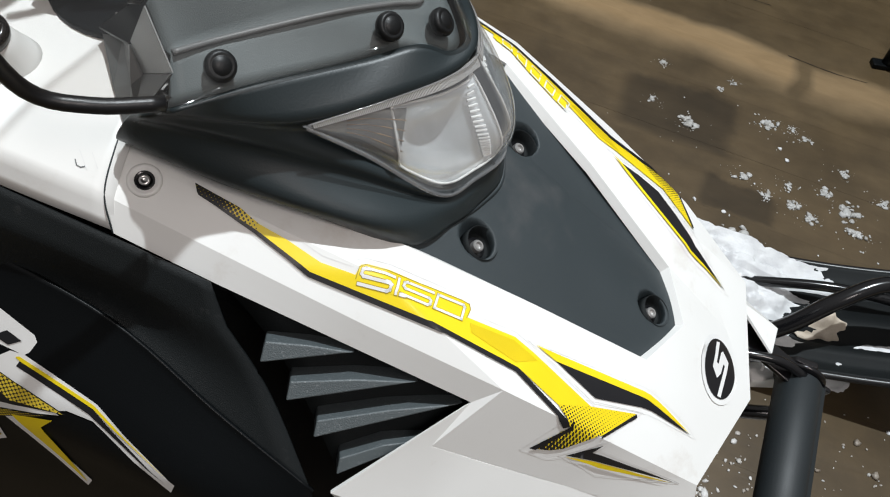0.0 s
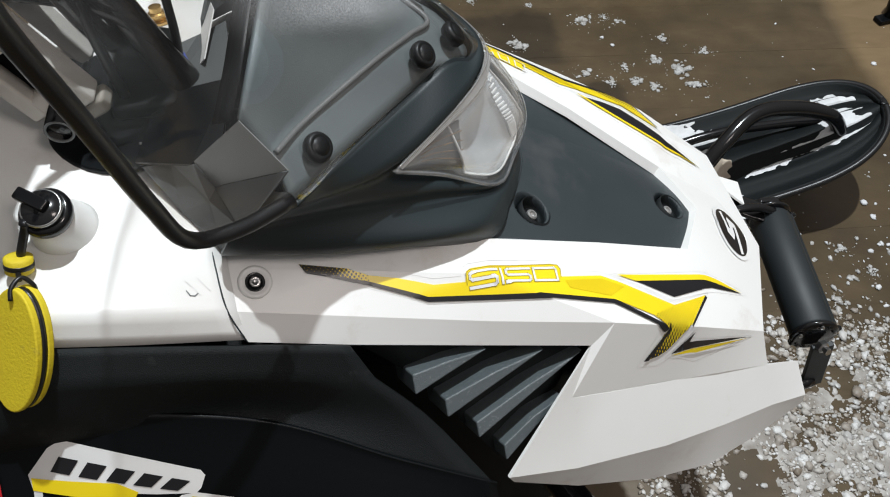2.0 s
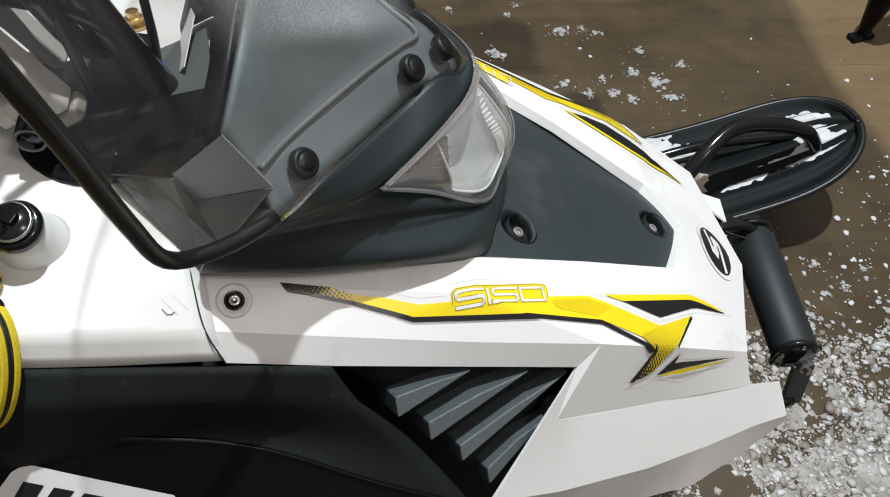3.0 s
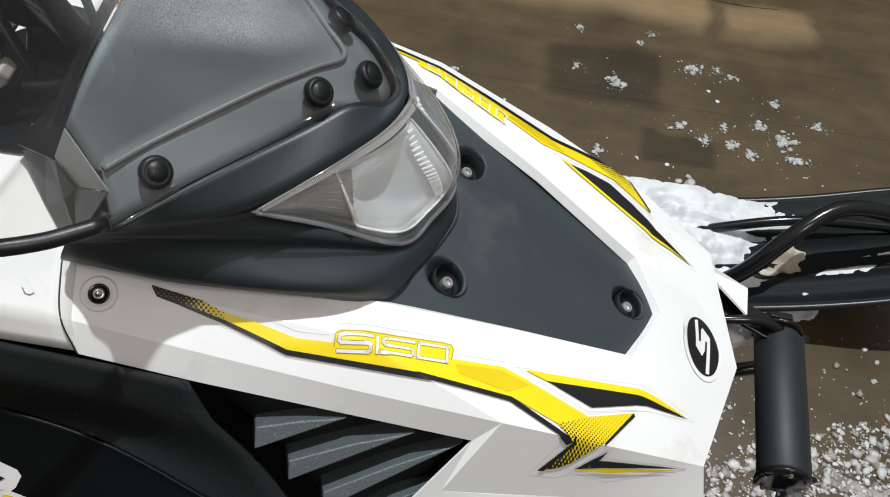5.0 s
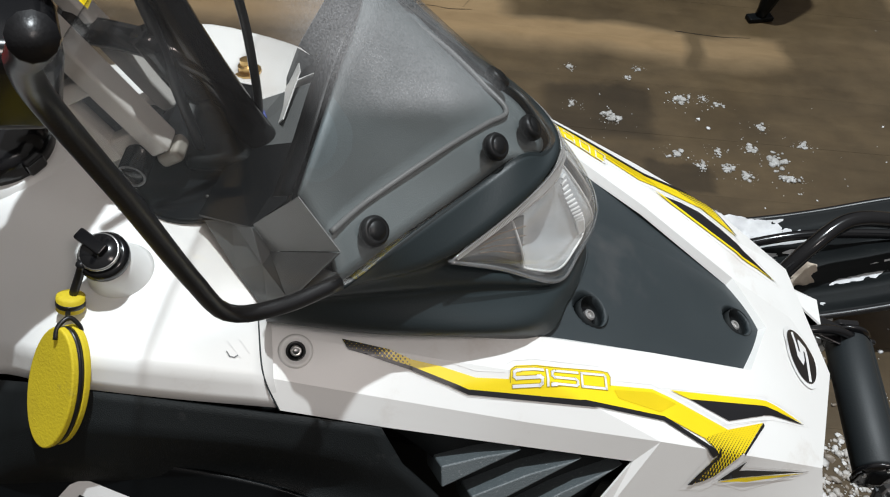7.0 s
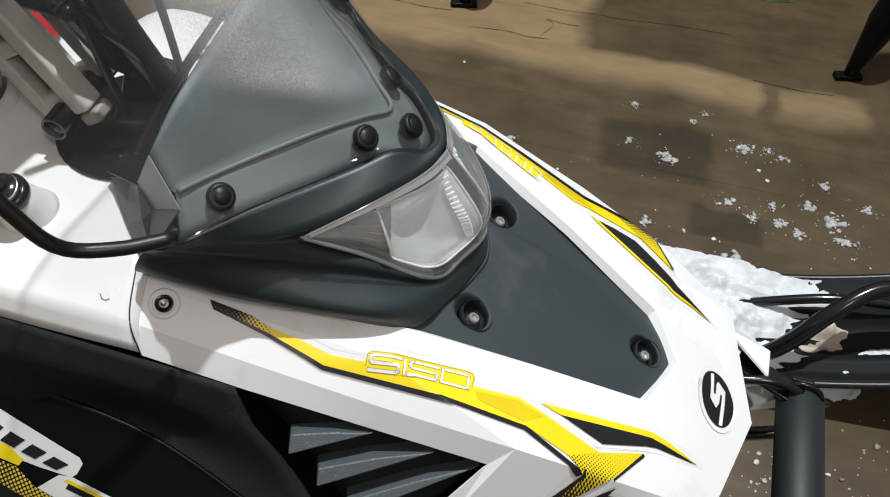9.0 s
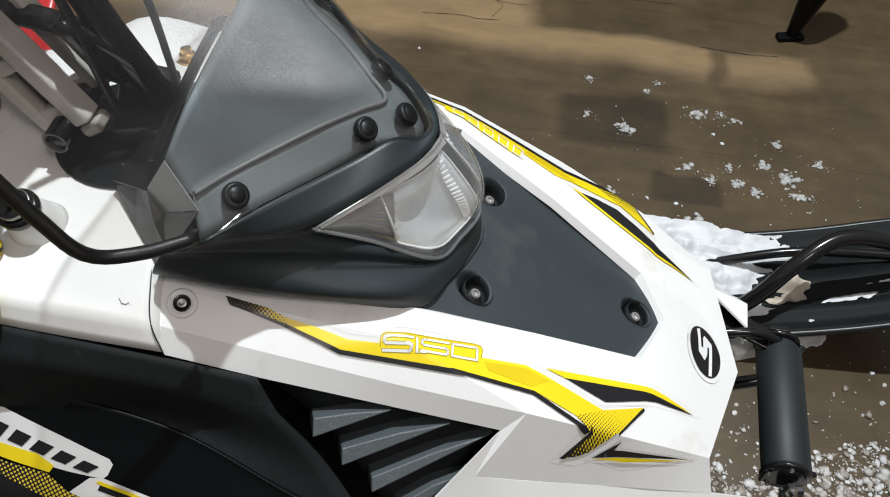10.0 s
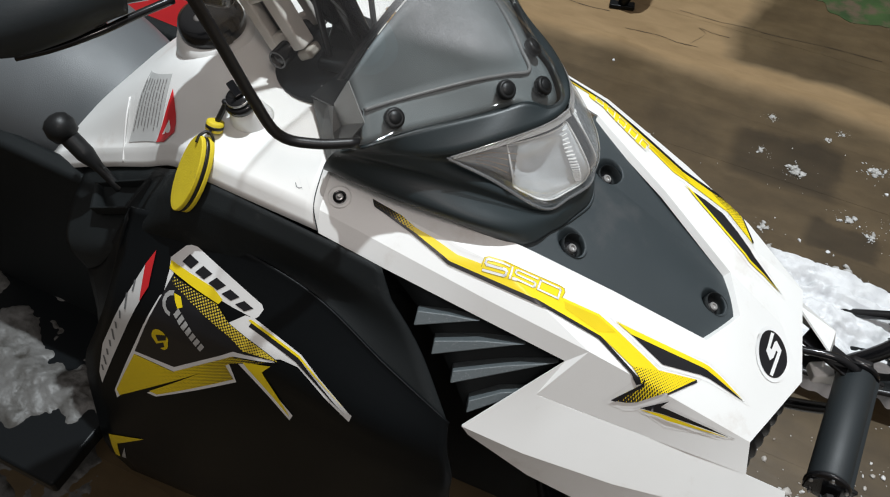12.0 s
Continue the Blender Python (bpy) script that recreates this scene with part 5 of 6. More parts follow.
# ---- steering ----
plate = [(-0.328 + 0.064 * math.cos(a), 0.0 + 0.071 * math.sin(a)) for a in np.linspace(0, 2 * math.pi, 36, endpoint=False)]
boot = part("steering_boot", prism(plate, Matrix.Translation((0, 0, 0.861)), 0.006), SATIN, sled, "black plate under the steering post", bevel=0.002)
part("boot_ring", tube([(-0.310 + 0.006 * math.cos(a), -0.045 + 0.006 * math.sin(a), 0.868) for a in np.linspace(-1.9, 1.2, 10)], 0.0011, 8), ALLOY, boot)
part("boot_step", block((0.05, 0.07, 0.016), pose(-0.315, 0.012, 0.872, 0, 6, 12)), BLACK, boot, bevel=0.005)
CAST = surface("cast_alloy", (0.74, 0.71, 0.665), 0.45, metal=0.25, second=(0.62, 0.595, 0.55), scale=26, grain=0.3, grain_scale=260)
PALE = surface("pale_alloy", (0.36, 0.335, 0.29), 0.5, metal=0.2, scale=26, grain=0.3)
sm = Matrix(((0.849, 0, -0.529, -0.362), (0, 1, 0, -0.037), (0.529, 0, 0.849, 0.893), (0, 0, 0, 1)))


def bars_of(boxes):
    """Cast bars grown together: each box is (x0, x1, y0, y1, z0, z1) along the clamp."""
    bm = bmesh.new()
    for x0, x1, y0, y1, z0, z1 in boxes:
        c = Matrix.Translation(((x0 + x1) / 2, (y0 + y1) / 2, (z0 + z1) / 2)) @ Matrix.Diagonal((x1 - x0, y1 - y0, z1 - z0, 1))
        bmesh.ops.create_cube(bm, size=1, matrix=sm @ c)
    return bm


stem = part("steering_clamp", bars_of([(-0.027, -0.013, 0, 0.016, 0.0, 0.118), (0.010, 0.027, -0.004, 0.019, -0.006, 0.118), (-0.0265, 0.0265, 0.001, 0.0155, 0.002, 0.017), (-0.026, 0.026, 0.001, 0.0155, 0.056, 0.070), (-0.026, 0.026, 0.001, 0.0155, 0.104, 0.117)]), CAST, sled, "cast grey alloy handlebar clamp with open pockets", bevel=0.003, segments=3)
# dark plate added behind the openings for the shade of their depth
part("pocket_shade", bars_of([(-0.020, 0.018, 0.0165, 0.021, 0.004, 0.112)]), SATIN, stem)
part("clamp_half", bars_of([(-0.024, -0.012, 0.040, 0.056, 0.0, 0.118), (0.010, 0.024, 0.040, 0.058, 0.0, 0.118), (-0.0235, 0.0235, 0.0415, 0.0555, 0.001, 0.016), (-0.0235, 0.0235, 0.0415, 0.0555, 0.075, 0.10)]), CAST, stem, bevel=0.003)
part("clamp_foot", bars_of([(0.009, 0.029, -0.003, 0.020, -0.020, -0.0075)]), PALE, stem, bevel=0.004)
part("pivot", tube([(-0.3625, -0.056, 0.889), (-0.358, 0.04, 0.897)], 0.0112, 20), GLOSS, stem, "black pivot bar")
part("pivot_ring", tube([Vector((-0.3627, -0.0565, 0.889)) + Vector((0.0098 * math.cos(a), 0, 0.0098 * math.sin(a))) for a in np.linspace(0, 6.28, 20, endpoint=False)], 0.0011, 8, closed=True), GREY, stem)
part("cross_tube", tube([(-0.50, 0.03, 0.955), (-0.455, 0.018, 0.965), (-0.395, 0.008, 0.968), (-0.345, 0.0, 0.966), (-0.312, 0.004, 0.945), (-0.292, 0.012, 0.90), (-0.285, 0.016, 0.866)], 0.0105, 12, n=40), GLOSS, sled, "black bent tube across the steering")
part("steering_post", tube([(-0.274, 0.012, 0.858), (-0.298, 0.010, 0.908), (-0.324, 0.006, 0.972), (-0.36, 0.0, 1.08)], 0.0135, 14, n=16), GLOSS, sled, "black steering post tube")
part("link", tube([(-0.322, 0.052, 0.868), (-0.318, 0.03, 0.895), (-0.33, 0.0, 0.93), (-0.345, -0.02, 0.99)], 0.009, 12, n=16), GLOSS, sled, "black steering link")
part("bracket", block((0.05, 0.035, 0.045), pose(-0.312, 0.022, 0.888, 10, 20, 15)), SATIN, sled, bevel=0.006)
part("handlebar", tube([(-0.515, -0.27, 1.010), (-0.475, -0.20, 1.012), (-0.435, -0.10, 0.990), (-0.405, 0.0, 0.975), (-0.435, 0.10, 0.990), (-0.475, 0.20, 1.012), (-0.515, 0.27, 1.010)], 0.011, 14, n=50), GLOSS, sled, "black steel handlebar")
for s in (1, -1):
    guard = part("hand_guard", tube([(-0.440, -0.168 * s, 1.020), (-0.462, -0.192 * s, 1.024), (-0.482, -0.224 * s, 1.022), (-0.506, -0.258 * s, 1.014), (-0.520, -0.280 * s, 1.008)], lambda u: 0.016 + 0.020 * math.sin(math.pi * min(1.0, 0.12 + 0.80 * u)), 18, n=30), PADDING, sled, "bulky black hand guard round the grip")
    part("guard_band", tube([(-0.458, -0.186 * s, 0.992), (-0.474, -0.208 * s, 0.986), (-0.492, -0.232 * s, 0.984)], 0.009, 10, n=12), GLOSS, guard)
    part("brake_lever", tube([(-0.415, -0.135 * s, 0.996), (-0.432, -0.170 * s, 0.994), (-0.450, -0.204 * s, 0.990), (-0.475, -0.237 * s, 0.985), (-0.500, -0.262 * s, 0.982)], lambda u: 0.0042 - 0.0008 * u, 10, n=24), GLOSS, sled, "thin black brake lever")
pod = part("switch_pod", block((0.070, 0.062, 0.074), pose(-0.408, -0.088, 1.015, 12, 14, 25)), GLOSS, sled, "black switch housing with a small gold label", bevel=0.014, segments=4)
part("pod_label", block((0.022, 0.0012, 0.020), pose(-0.4215, -0.1205, 1.020, 12, 14, 25)), surface("gold_foil", (0.62, 0.42, 0.10), 0.3, metal=0.6), pod)
part("pod_mark", block((0.012, 0.0012, 0.006), pose(-0.4220, -0.1215, 1.019, 12, 14, 25)), INK, pod)
pad = part("bar_pad", tube([(-0.395, -0.05, 1.075), (-0.385, 0.0, 1.085), (-0.395, 0.06, 1.075)], 0.028, 16, n=12), RUBBER, sled, "black handlebar pad with a yellow mark")
part("pad_mark", mesh_of("mark", [(-0.366, -0.064, 1.060), (-0.348, -0.066, 1.052), (-0.352, -0.071, 1.045), (-0.372, -0.066, 1.066)], [(0, 1, 2, 3)]), YELLOW, pad, thick=0.001, smooth=False)
part("cable", tube([(-0.285, 0.026, 0.868), (-0.282, 0.018, 0.93), (-0.288, 0.01, 1.02), (-0.318, 0.0, 1.12)], 0.0035, 8, n=24), RUBBER, sled, "thin black control cable")
part("cable", tube([(-0.322, -0.012, 0.872), (-0.330, -0.014, 0.93), (-0.338, -0.018, 1.0), (-0.352, -0.03, 1.10)], 0.0042, 8, n=24), RUBBER, sled, "thin black control cable")
part("cable", tube([(-0.60, -0.10, 0.93), (-0.56, -0.12, 0.915), (-0.50, -0.14, 0.955), (-0.46, -0.17, 1.02)], 0.004, 8, n=24), RUBBER, sled, "thin black control cable")
part("blue_tie", block((0.008, 0.008, 0.012), pose(-0.283, 0.022, 0.885, 20, 10, 30)), surface("blue_plastic", (0.05, 0.08, 0.35), 0.4), sled, bevel=0.001)

# gear lever in its slot
lever = part("gear_lever", tube([(-0.538, -0.175, 0.708), (-0.575, -0.174, 0.744), (-0.602, -0.172, 0.768)], lambda u: 0.0065 + 0.0055 * min(1.0, max(0.0, (u - 0.35) * 4)), 14, n=24), KNOB, sled, "black gear lever with a round knob")
part("lever_knob", turned([(0.006, -0.018), (0.016, -0.012), (0.0195, 0.0), (0.0165, 0.012), (0.009, 0.0175), (0.0005, 0.019)], aim((-0.611, -0.171, 0.777), (-0.6, 0, 0.8)), 20), KNOB, lever)
gate = [Vector(p) for p in ((-0.584, -0.170, 0.693), (-0.476, -0.183, 0.760), (-0.486, -0.217, 0.742), (-0.554, -0.211, 0.702))]
gate_mid, gate_up = sum(gate, Vector()) / 4, Vector((-0.45, -0.35, 0.82)).normalized()


def gate_ring(k, h):
    return [gate_mid + (p - gate_mid) * k + gate_up * h for p in gate]


slot_rows = [gate_ring(1.16, -0.010), gate_ring(1.10, 0.004), gate_ring(0.96, 0.004), gate_ring(0.86, -0.004), gate_ring(0.80, -0.028)]
slot = part("lever_slot", mesh_of("slot", [p for r in slot_rows for p in r], [(i * 4 + j, i * 4 + (j + 1) % 4, i * 4 + 4 + (j + 1) % 4, i * 4 + 4 + j) for i in range(4) for j in range(4)]), BLACK, sled, "raised black rim of the lever slot", bevel=0.002)
part("slot_floor", mesh_of("floor", gate_ring(0.82, -0.026), [(0, 1, 2, 3)]), INK, slot)

# rear face of the side panel with its label, and the footwell
for s in (1, -1):
    rows = loft([[(-0.56, -0.25 * s, 0.622), (-0.52, -0.246 * s, 0.67), (-0.466, -0.229 * s, 0.764)], [(-0.54, -0.28 * s, 0.56), (-0.515, -0.282 * s, 0.60), (-0.48, -0.285 * s, 0.66)],
                 [(-0.575, -0.300 * s, 0.44), (-0.54, -0.306 * s, 0.48), (-0.50, -0.300 * s, 0.53)], [(-0.575, -0.31 * s, 0.28), (-0.54, -0.315 * s, 0.30), (-0.50, -0.315 * s, 0.32)]], 8, 16)
    part("knee_guard", sheet(rows), SATIN, sled, "black plastic knee guard", thick=0.003)
    part("footwell", block((0.75, 0.27, 0.03), pose(-0.965, -0.295 * s, 0.29, 0, 0, 0)), SATIN, sled, "black running board", bevel=0.006)
    part("inner_cover", block((0.40, 0.03, 0.42), pose(-0.74, -0.15 * s, 0.47, 0, 4, 0)), BLACK, sled, "black tunnel side cover", bevel=0.01)
knee = bpy.data.objects["knee_guard"]
KNEE_TREE = tree_of(knee)
part("knee_label", drape([[(-0.431, 0.718), (-0.430, 0.680), (-0.521, 0.487), (-0.519, 0.512), (-0.497, 0.581)]], SIDE_TREE, "y", 0.001), surface("worn_label", (0.62, 0.62, 0.61), 0.4), side_panels[0], "white and red warning label with unreadable lines")
part("label_corner", drape([[(-0.4206, 0.735), (-0.4207, 0.699), (-0.430, 0.680), (-0.431, 0.718)]], SIDE_TREE, "y", 0.0016), RED, bpy.data.objects["knee_label"])
prints = []
for i in range(9):
    x, z, half = -0.440 - 0.0085 * i, 0.692 - 0.0205 * i, 0.006 + 0.004 * (i % 3 == 1)
    prints.append([(x - 0.002, z + half), (x + 0.0005, z + half), (x - 0.0005, z - half), (x - 0.003, z - half)])
part("label_print", drape(prints, SIDE_TREE, "y", 0.0016, 0.02), GREY, bpy.data.objects["knee_label"])

# seat
rows = []
for i in range(26):
    u = i / 25
    x = -0.625 - 0.80 * u
    h = 0.725 + 0.055 * math.sin(min(1, u * 5.0) * math.pi / 2) + 0.02 * u
    w = 0.10 + 0.06 * min(1, u * 3)
    rows.append([Vector((x, w * a, h - d)) for a, d in ((-1.05, 0.26), (-1.15, 0.18), (-1.12, 0.11), (-0.95, 0.050), (-0.6, 0.014), (0, 0), (0.6, 0.014), (0.95, 0.050), (1.12, 0.11), (1.15, 0.18), (1.05, 0.26))])
seat = part("seat", sheet(rows), SEATING, sled, "long black vinyl seat", thick=0.004, sub=1)
part("seat_piping", tube([Vector((r[2].x, r[2].y - 0.002, r[2].z)) for r in rows], 0.003, 8), RUBBER, seat)
part("track", block((1.5, 0.34, 0.22), pose(-1.0, 0, 0.13, 0, 0, 0)), RUBBER, sled, "black rubber track with lugs", bevel=0.08, segments=5)

# ---- wooden deck, snow and what stands round it ----
def wood(name):
    m, n, l, p = nodes_of(name)
    tc = n.new("ShaderNodeTexCoord")
    ge = n.new("ShaderNodeNewGeometry")
    oi = n.new("ShaderNodeObjectInfo")
    mp = n.new("ShaderNodeMapping")
    mp.inputs["Scale"].default_value = (2.2, 7, 4)
    l.new(ge.outputs["Position"], mp.inputs["Vector"])
    gr = n.new("ShaderNodeTexNoise")
    gr.inputs["Scale"].default_value, gr.inputs["Detail"].default_value, gr.inputs["Roughness"].default_value, gr.inputs["Distortion"].default_value = 3.0, 10, 0.6, 0.6
    l.new(mp.outputs["Vector"], gr.inputs["Vector"])
    ramp = n.new("ShaderNodeValToRGB")
    e = ramp.color_ramp.elements
    e[0].position, e[0].color = 0.25, (0.135, 0.090, 0.043, 1)
    e[1].position, e[1].color = 0.78, (0.195, 0.136, 0.071, 1)
    l.new(gr.outputs["Fac"], ramp.inputs["Fac"])
    # wet, soiled wood with shade in its colour, up to a ragged lit strip
    sp = n.new("ShaderNodeSeparateXYZ")
    l.new(ge.outputs["Position"], sp.inputs[0])
    ed = n.new("ShaderNodeTexNoise")
    ed.inputs["Scale"].default_value, ed.inputs["Detail"].default_value = 2.4, 7
    l.new(ge.outputs["Position"], ed.inputs["Vector"])
    ad = n.new("ShaderNodeMath")
    ad.operation = "MULTIPLY_ADD"
    ad.inputs[1].default_value = 0.16
    l.new(ed.outputs["Fac"], ad.inputs[0])
    l.new(sp.outputs["Y"], ad.inputs[2])
    wet = n.new("ShaderNodeMapRange")
    wet.inputs["From Min"].default_value, wet.inputs["From Max"].default_value = 1.40, 1.48
    l.new(ad.outputs[0], wet.inputs["Value"])
    far = n.new("ShaderNodeMapRange")
    far.inputs["From Min"].default_value, far.inputs["From Max"].default_value = 1.535, 1.565
    l.new(ad.outputs[0], far.inputs["Value"])
    ax = n.new("ShaderNodeMath")
    ax.operation = "MULTIPLY_ADD"
    ax.inputs[1].default_value = 0.25
    l.new(ed.outputs["Fac"], ax.inputs[0])
    l.new(sp.outputs["X"], ax.inputs[2])
    fx = n.new("ShaderNodeMapRange")
    fx.inputs["From Min"].default_value, fx.inputs["From Max"].default_value = 0.13, 0.20
    l.new(ax.outputs[0], fx.inputs["Value"])
    fm = n.new("ShaderNodeMath")
    fm.operation = "MULTIPLY"
    l.new(far.outputs["Result"], fm.inputs[0])
    l.new(fx.outputs["Result"], fm.inputs[1])
    bright_mask = n.new("ShaderNodeMath")
    bright_mask.operation = "SUBTRACT"
    bright_mask.use_clamp = True
    l.new(wet.outputs["Result"], bright_mask.inputs[0])
    l.new(fm.outputs[0], bright_mask.inputs[1])
    # the painted lit strip has a dark gap and ends before the rack
    spans = []
    for lo, hi, a0, a1 in ((0.655, 0.685, 1.0, 0.12), (0.705, 0.735, 0.0, 0.8), (0.895, 0.925, 1.0, 0.12)):
        sr = n.new("ShaderNodeMapRange")
        sr.inputs["From Min"].default_value, sr.inputs["From Max"].default_value, sr.inputs["To Min"].default_value, sr.inputs["To Max"].default_value = lo, hi, a0, a1
        l.new(ax.outputs[0], sr.inputs["Value"])
        spans.append(sr.outputs["Result"])
    second = n.new("ShaderNodeMath")
    second.operation = "MULTIPLY"
    l.new(spans[1], second.inputs[0])
    l.new(spans[2], second.inputs[1])
    either = n.new("ShaderNodeMath")
    either.operation = "MAXIMUM"
    l.new(spans[0], either.inputs[0])
    l.new(second.outputs[0], either.inputs[1])
    cut = n.new("ShaderNodeMath")
    cut.operation = "MULTIPLY"
    l.new(bright_mask.outputs[0], cut.inputs[0])
    l.new(either.outputs[0], cut.inputs[1])
    bright_mask = cut
    east = n.new("ShaderNodeMapRange")
    east.inputs["From Min"].default_value, east.inputs["From Max"].default_value, east.inputs["To Max"].default_value = 1.25, 1.31, 0.7
    l.new(ax.outputs[0], east.inputs["Value"])
    bright_all = n.new("ShaderNodeMath")
    bright_all.operation = "MAXIMUM"
    l.new(bright_mask.outputs[0], bright_all.inputs[0])
    l.new(east.outputs["Result"], bright_all.inputs[1])
    bright_mask = bright_all
    st = n.new("ShaderNodeTexNoise")
    st.inputs["Scale"].default_value, st.inputs["Detail"].default_value, st.inputs["Roughness"].default_value = 5.0, 9, 0.65
    l.new(ge.outputs["Position"], st.inputs["Vector"])
    sm = n.new("ShaderNodeMapRange")
    sm.inputs["From Min"].default_value, sm.inputs["From Max"].default_value, sm.inputs["To Min"].default_value, sm.inputs["To Max"].default_value = 0.35, 0.7, 0.36, 0.64
    l.new(st.outputs["Fac"], sm.inputs["Value"])
    fac = n.new("ShaderNodeMix")
    l.new(bright_mask.outputs[0], fac.inputs["Factor"])
    l.new(sm.outputs["Result"], fac.inputs["A"])
    fac.inputs["B"].default_value = 1.38
    # two cast shadows with soft edges, painted into the boards
    shadow_patch = None
    for cx, cy, hx, hy in ((0.27, 1.115, 0.135, 0.095), (0.44, 0.91, 0.085, 0.048)):
        both_ways = None
        for axis, c, half in (("X", cx, hx), ("Y", cy, hy)):
            wob = n.new("ShaderNodeMath")
            wob.operation = "MULTIPLY_ADD"
            wob.inputs[1].default_value = 0.10
            l.new(st.outputs["Fac"], wob.inputs[0])
            l.new(sp.outputs[axis], wob.inputs[2])
            d = n.new("ShaderNodeMath")
            d.operation = "SUBTRACT"
            d.inputs[1].default_value = c + 0.05
            l.new(wob.outputs[0], d.inputs[0])
            a = n.new("ShaderNodeMath")
            a.operation = "ABSOLUTE"
            l.new(d.outputs[0], a.inputs[0])
            e2 = n.new("ShaderNodeMapRange")
            e2.interpolation_type = "SMOOTHSTEP"
            e2.inputs["From Min"].default_value, e2.inputs["From Max"].default_value = half * 1.15, half * 0.8
            l.new(a.outputs[0], e2.inputs["Value"])
            if both_ways is None:
                both_ways = e2.outputs["Result"]
            else:
                m2 = n.new("ShaderNodeMath")
                m2.operation = "MULTIPLY"
                l.new(both_ways, m2.inputs[0])
                l.new(e2.outputs["Result"], m2.inputs[1])
                both_ways = m2.outputs[0]
        if shadow_patch is None:
            shadow_patch = both_ways
        else:
            m3 = n.new("ShaderNodeMath")
            m3.operation = "MAXIMUM"
            l.new(shadow_patch, m3.inputs[0])
            l.new(both_ways, m3.inputs[1])
            shadow_patch = m3.outputs[0]
    shadow_dim = n.new("ShaderNodeMapRange")
    shadow_dim.inputs["To Min"].default_value, shadow_dim.inputs["To Max"].default_value = 1.0, 0.52
    l.new(shadow_patch, shadow_dim.inputs["Value"])
    shadowed = n.new("ShaderNodeMath")
    shadowed.operation = "MULTIPLY"
    l.new(fac.outputs["Result"], shadowed.inputs[0])
    l.new(shadow_dim.outputs["Result"], shadowed.inputs[1])
    mul = n.new("ShaderNodeMix")
    mul.data_type, mul.blend_type = "RGBA", "MULTIPLY"
    mul.inputs["Factor"].default_value = 1.0
    l.new(ramp.outputs["Color"], mul.inputs["A"])
    l.new(shadowed.outputs[0], mul.inputs["B"])
    var = n.new("ShaderNodeMapRange")
    var.inputs["To Min"].default_value, var.inputs["To Max"].default_value = 0.9, 1.08
    l.new(oi.outputs["Random"], var.inputs["Value"])
    mu2 = n.new("ShaderNodeMix")
    mu2.data_type, mu2.blend_type = "RGBA", "MULTIPLY"
    mu2.inputs["Factor"].default_value = 1.0
    l.new(mul.outputs["Result"], mu2.inputs["A"])
    l.new(var.outputs["Result"], mu2.inputs["B"])
    warm = n.new("ShaderNodeMix")
    warm.data_type = "RGBA"
    warm.inputs["A"].default_value, warm.inputs["B"].default_value = (1.0, 1.0, 1.0, 1), (1.03, 0.98, 0.92, 1)
    l.new(bright_mask.outputs[0], warm.inputs["Factor"])
    mu3 = n.new("ShaderNodeMix")
    mu3.data_type, mu3.blend_type = "RGBA", "MULTIPLY"
    mu3.inputs["Factor"].default_value = 1.0
    l.new(mu2.outputs["Result"], mu3.inputs["A"])
    l.new(warm.outputs["Result"], mu3.inputs["B"])
    l.new(mu3.outputs["Result"], p.inputs["Base Color"])
    rr = n.new("ShaderNodeMapRange")
    rr.inputs["To Min"].default_value, rr.inputs["To Max"].default_value = 0.38, 0.75
    l.new(bright_mask.outputs[0], rr.inputs["Value"])
    l.new(rr.outputs["Result"], p.inputs["Roughness"])
    b = n.new("ShaderNodeBump")
    b.inputs["Strength"].default_value, b.inputs["Distance"].default_value = 0.18, 0.004
    l.new(gr.outputs["Fac"], b.inputs["Height"])
    l.new(b.outputs["Normal"], p.inputs["Normal"])
    return m


WOOD = wood("wet_brown_planks")
deck = tagged(new("deck"), "worn brown wooden deck, wet and strewn with snow", "floor", kind="structure")
meshes = {}
for row in range(28):
    width = 0.19
    y = -1.9 + row * width
    length = (7.0, 7.4, 7.2)[row % 3]
    if length not in meshes:
        me = block((length, width - 0.0003, 0.026), Matrix())
        finish(me, False)
        me.materials.append(WOOD)
        meshes[length] = me
    pl = new("plank", meshes[length])
    pl.parent = deck
    pl.location = (0.1 * (row % 4), y, -0.0131 + 0.0001 * ((row * 5) % 3 - 1))

def island_snow(name):
    """Snow crumbs whose grains differ from one to the next, from clean to muddy."""
    m = surface(name, (0.5, 0.5, 0.5), 0.45, grain=0.7, grain_scale=350)
    n, l = m.node_tree.nodes, m.node_tree.links
    p = n["Principled BSDF"]
    ge = n.new("ShaderNodeNewGeometry")
    ramp = n.new("ShaderNodeValToRGB")
    e = ramp.color_ramp.elements
    e[0].position, e[0].color = 0.0, (0.22, 0.18, 0.14, 1)
    e[1].position, e[1].color = 0.9, (0.63, 0.62, 0.605, 1)
    mid = ramp.color_ramp.elements.new(0.4)
    mid.color = (0.41, 0.38, 0.345, 1)
    l.new(ge.outputs["Random Per Island"], ramp.inputs["Fac"])
    l.new(ramp.outputs["Color"], p.inputs["Base Color"])
    return m


CRUMB = island_snow("mixed_snow_crumbs")


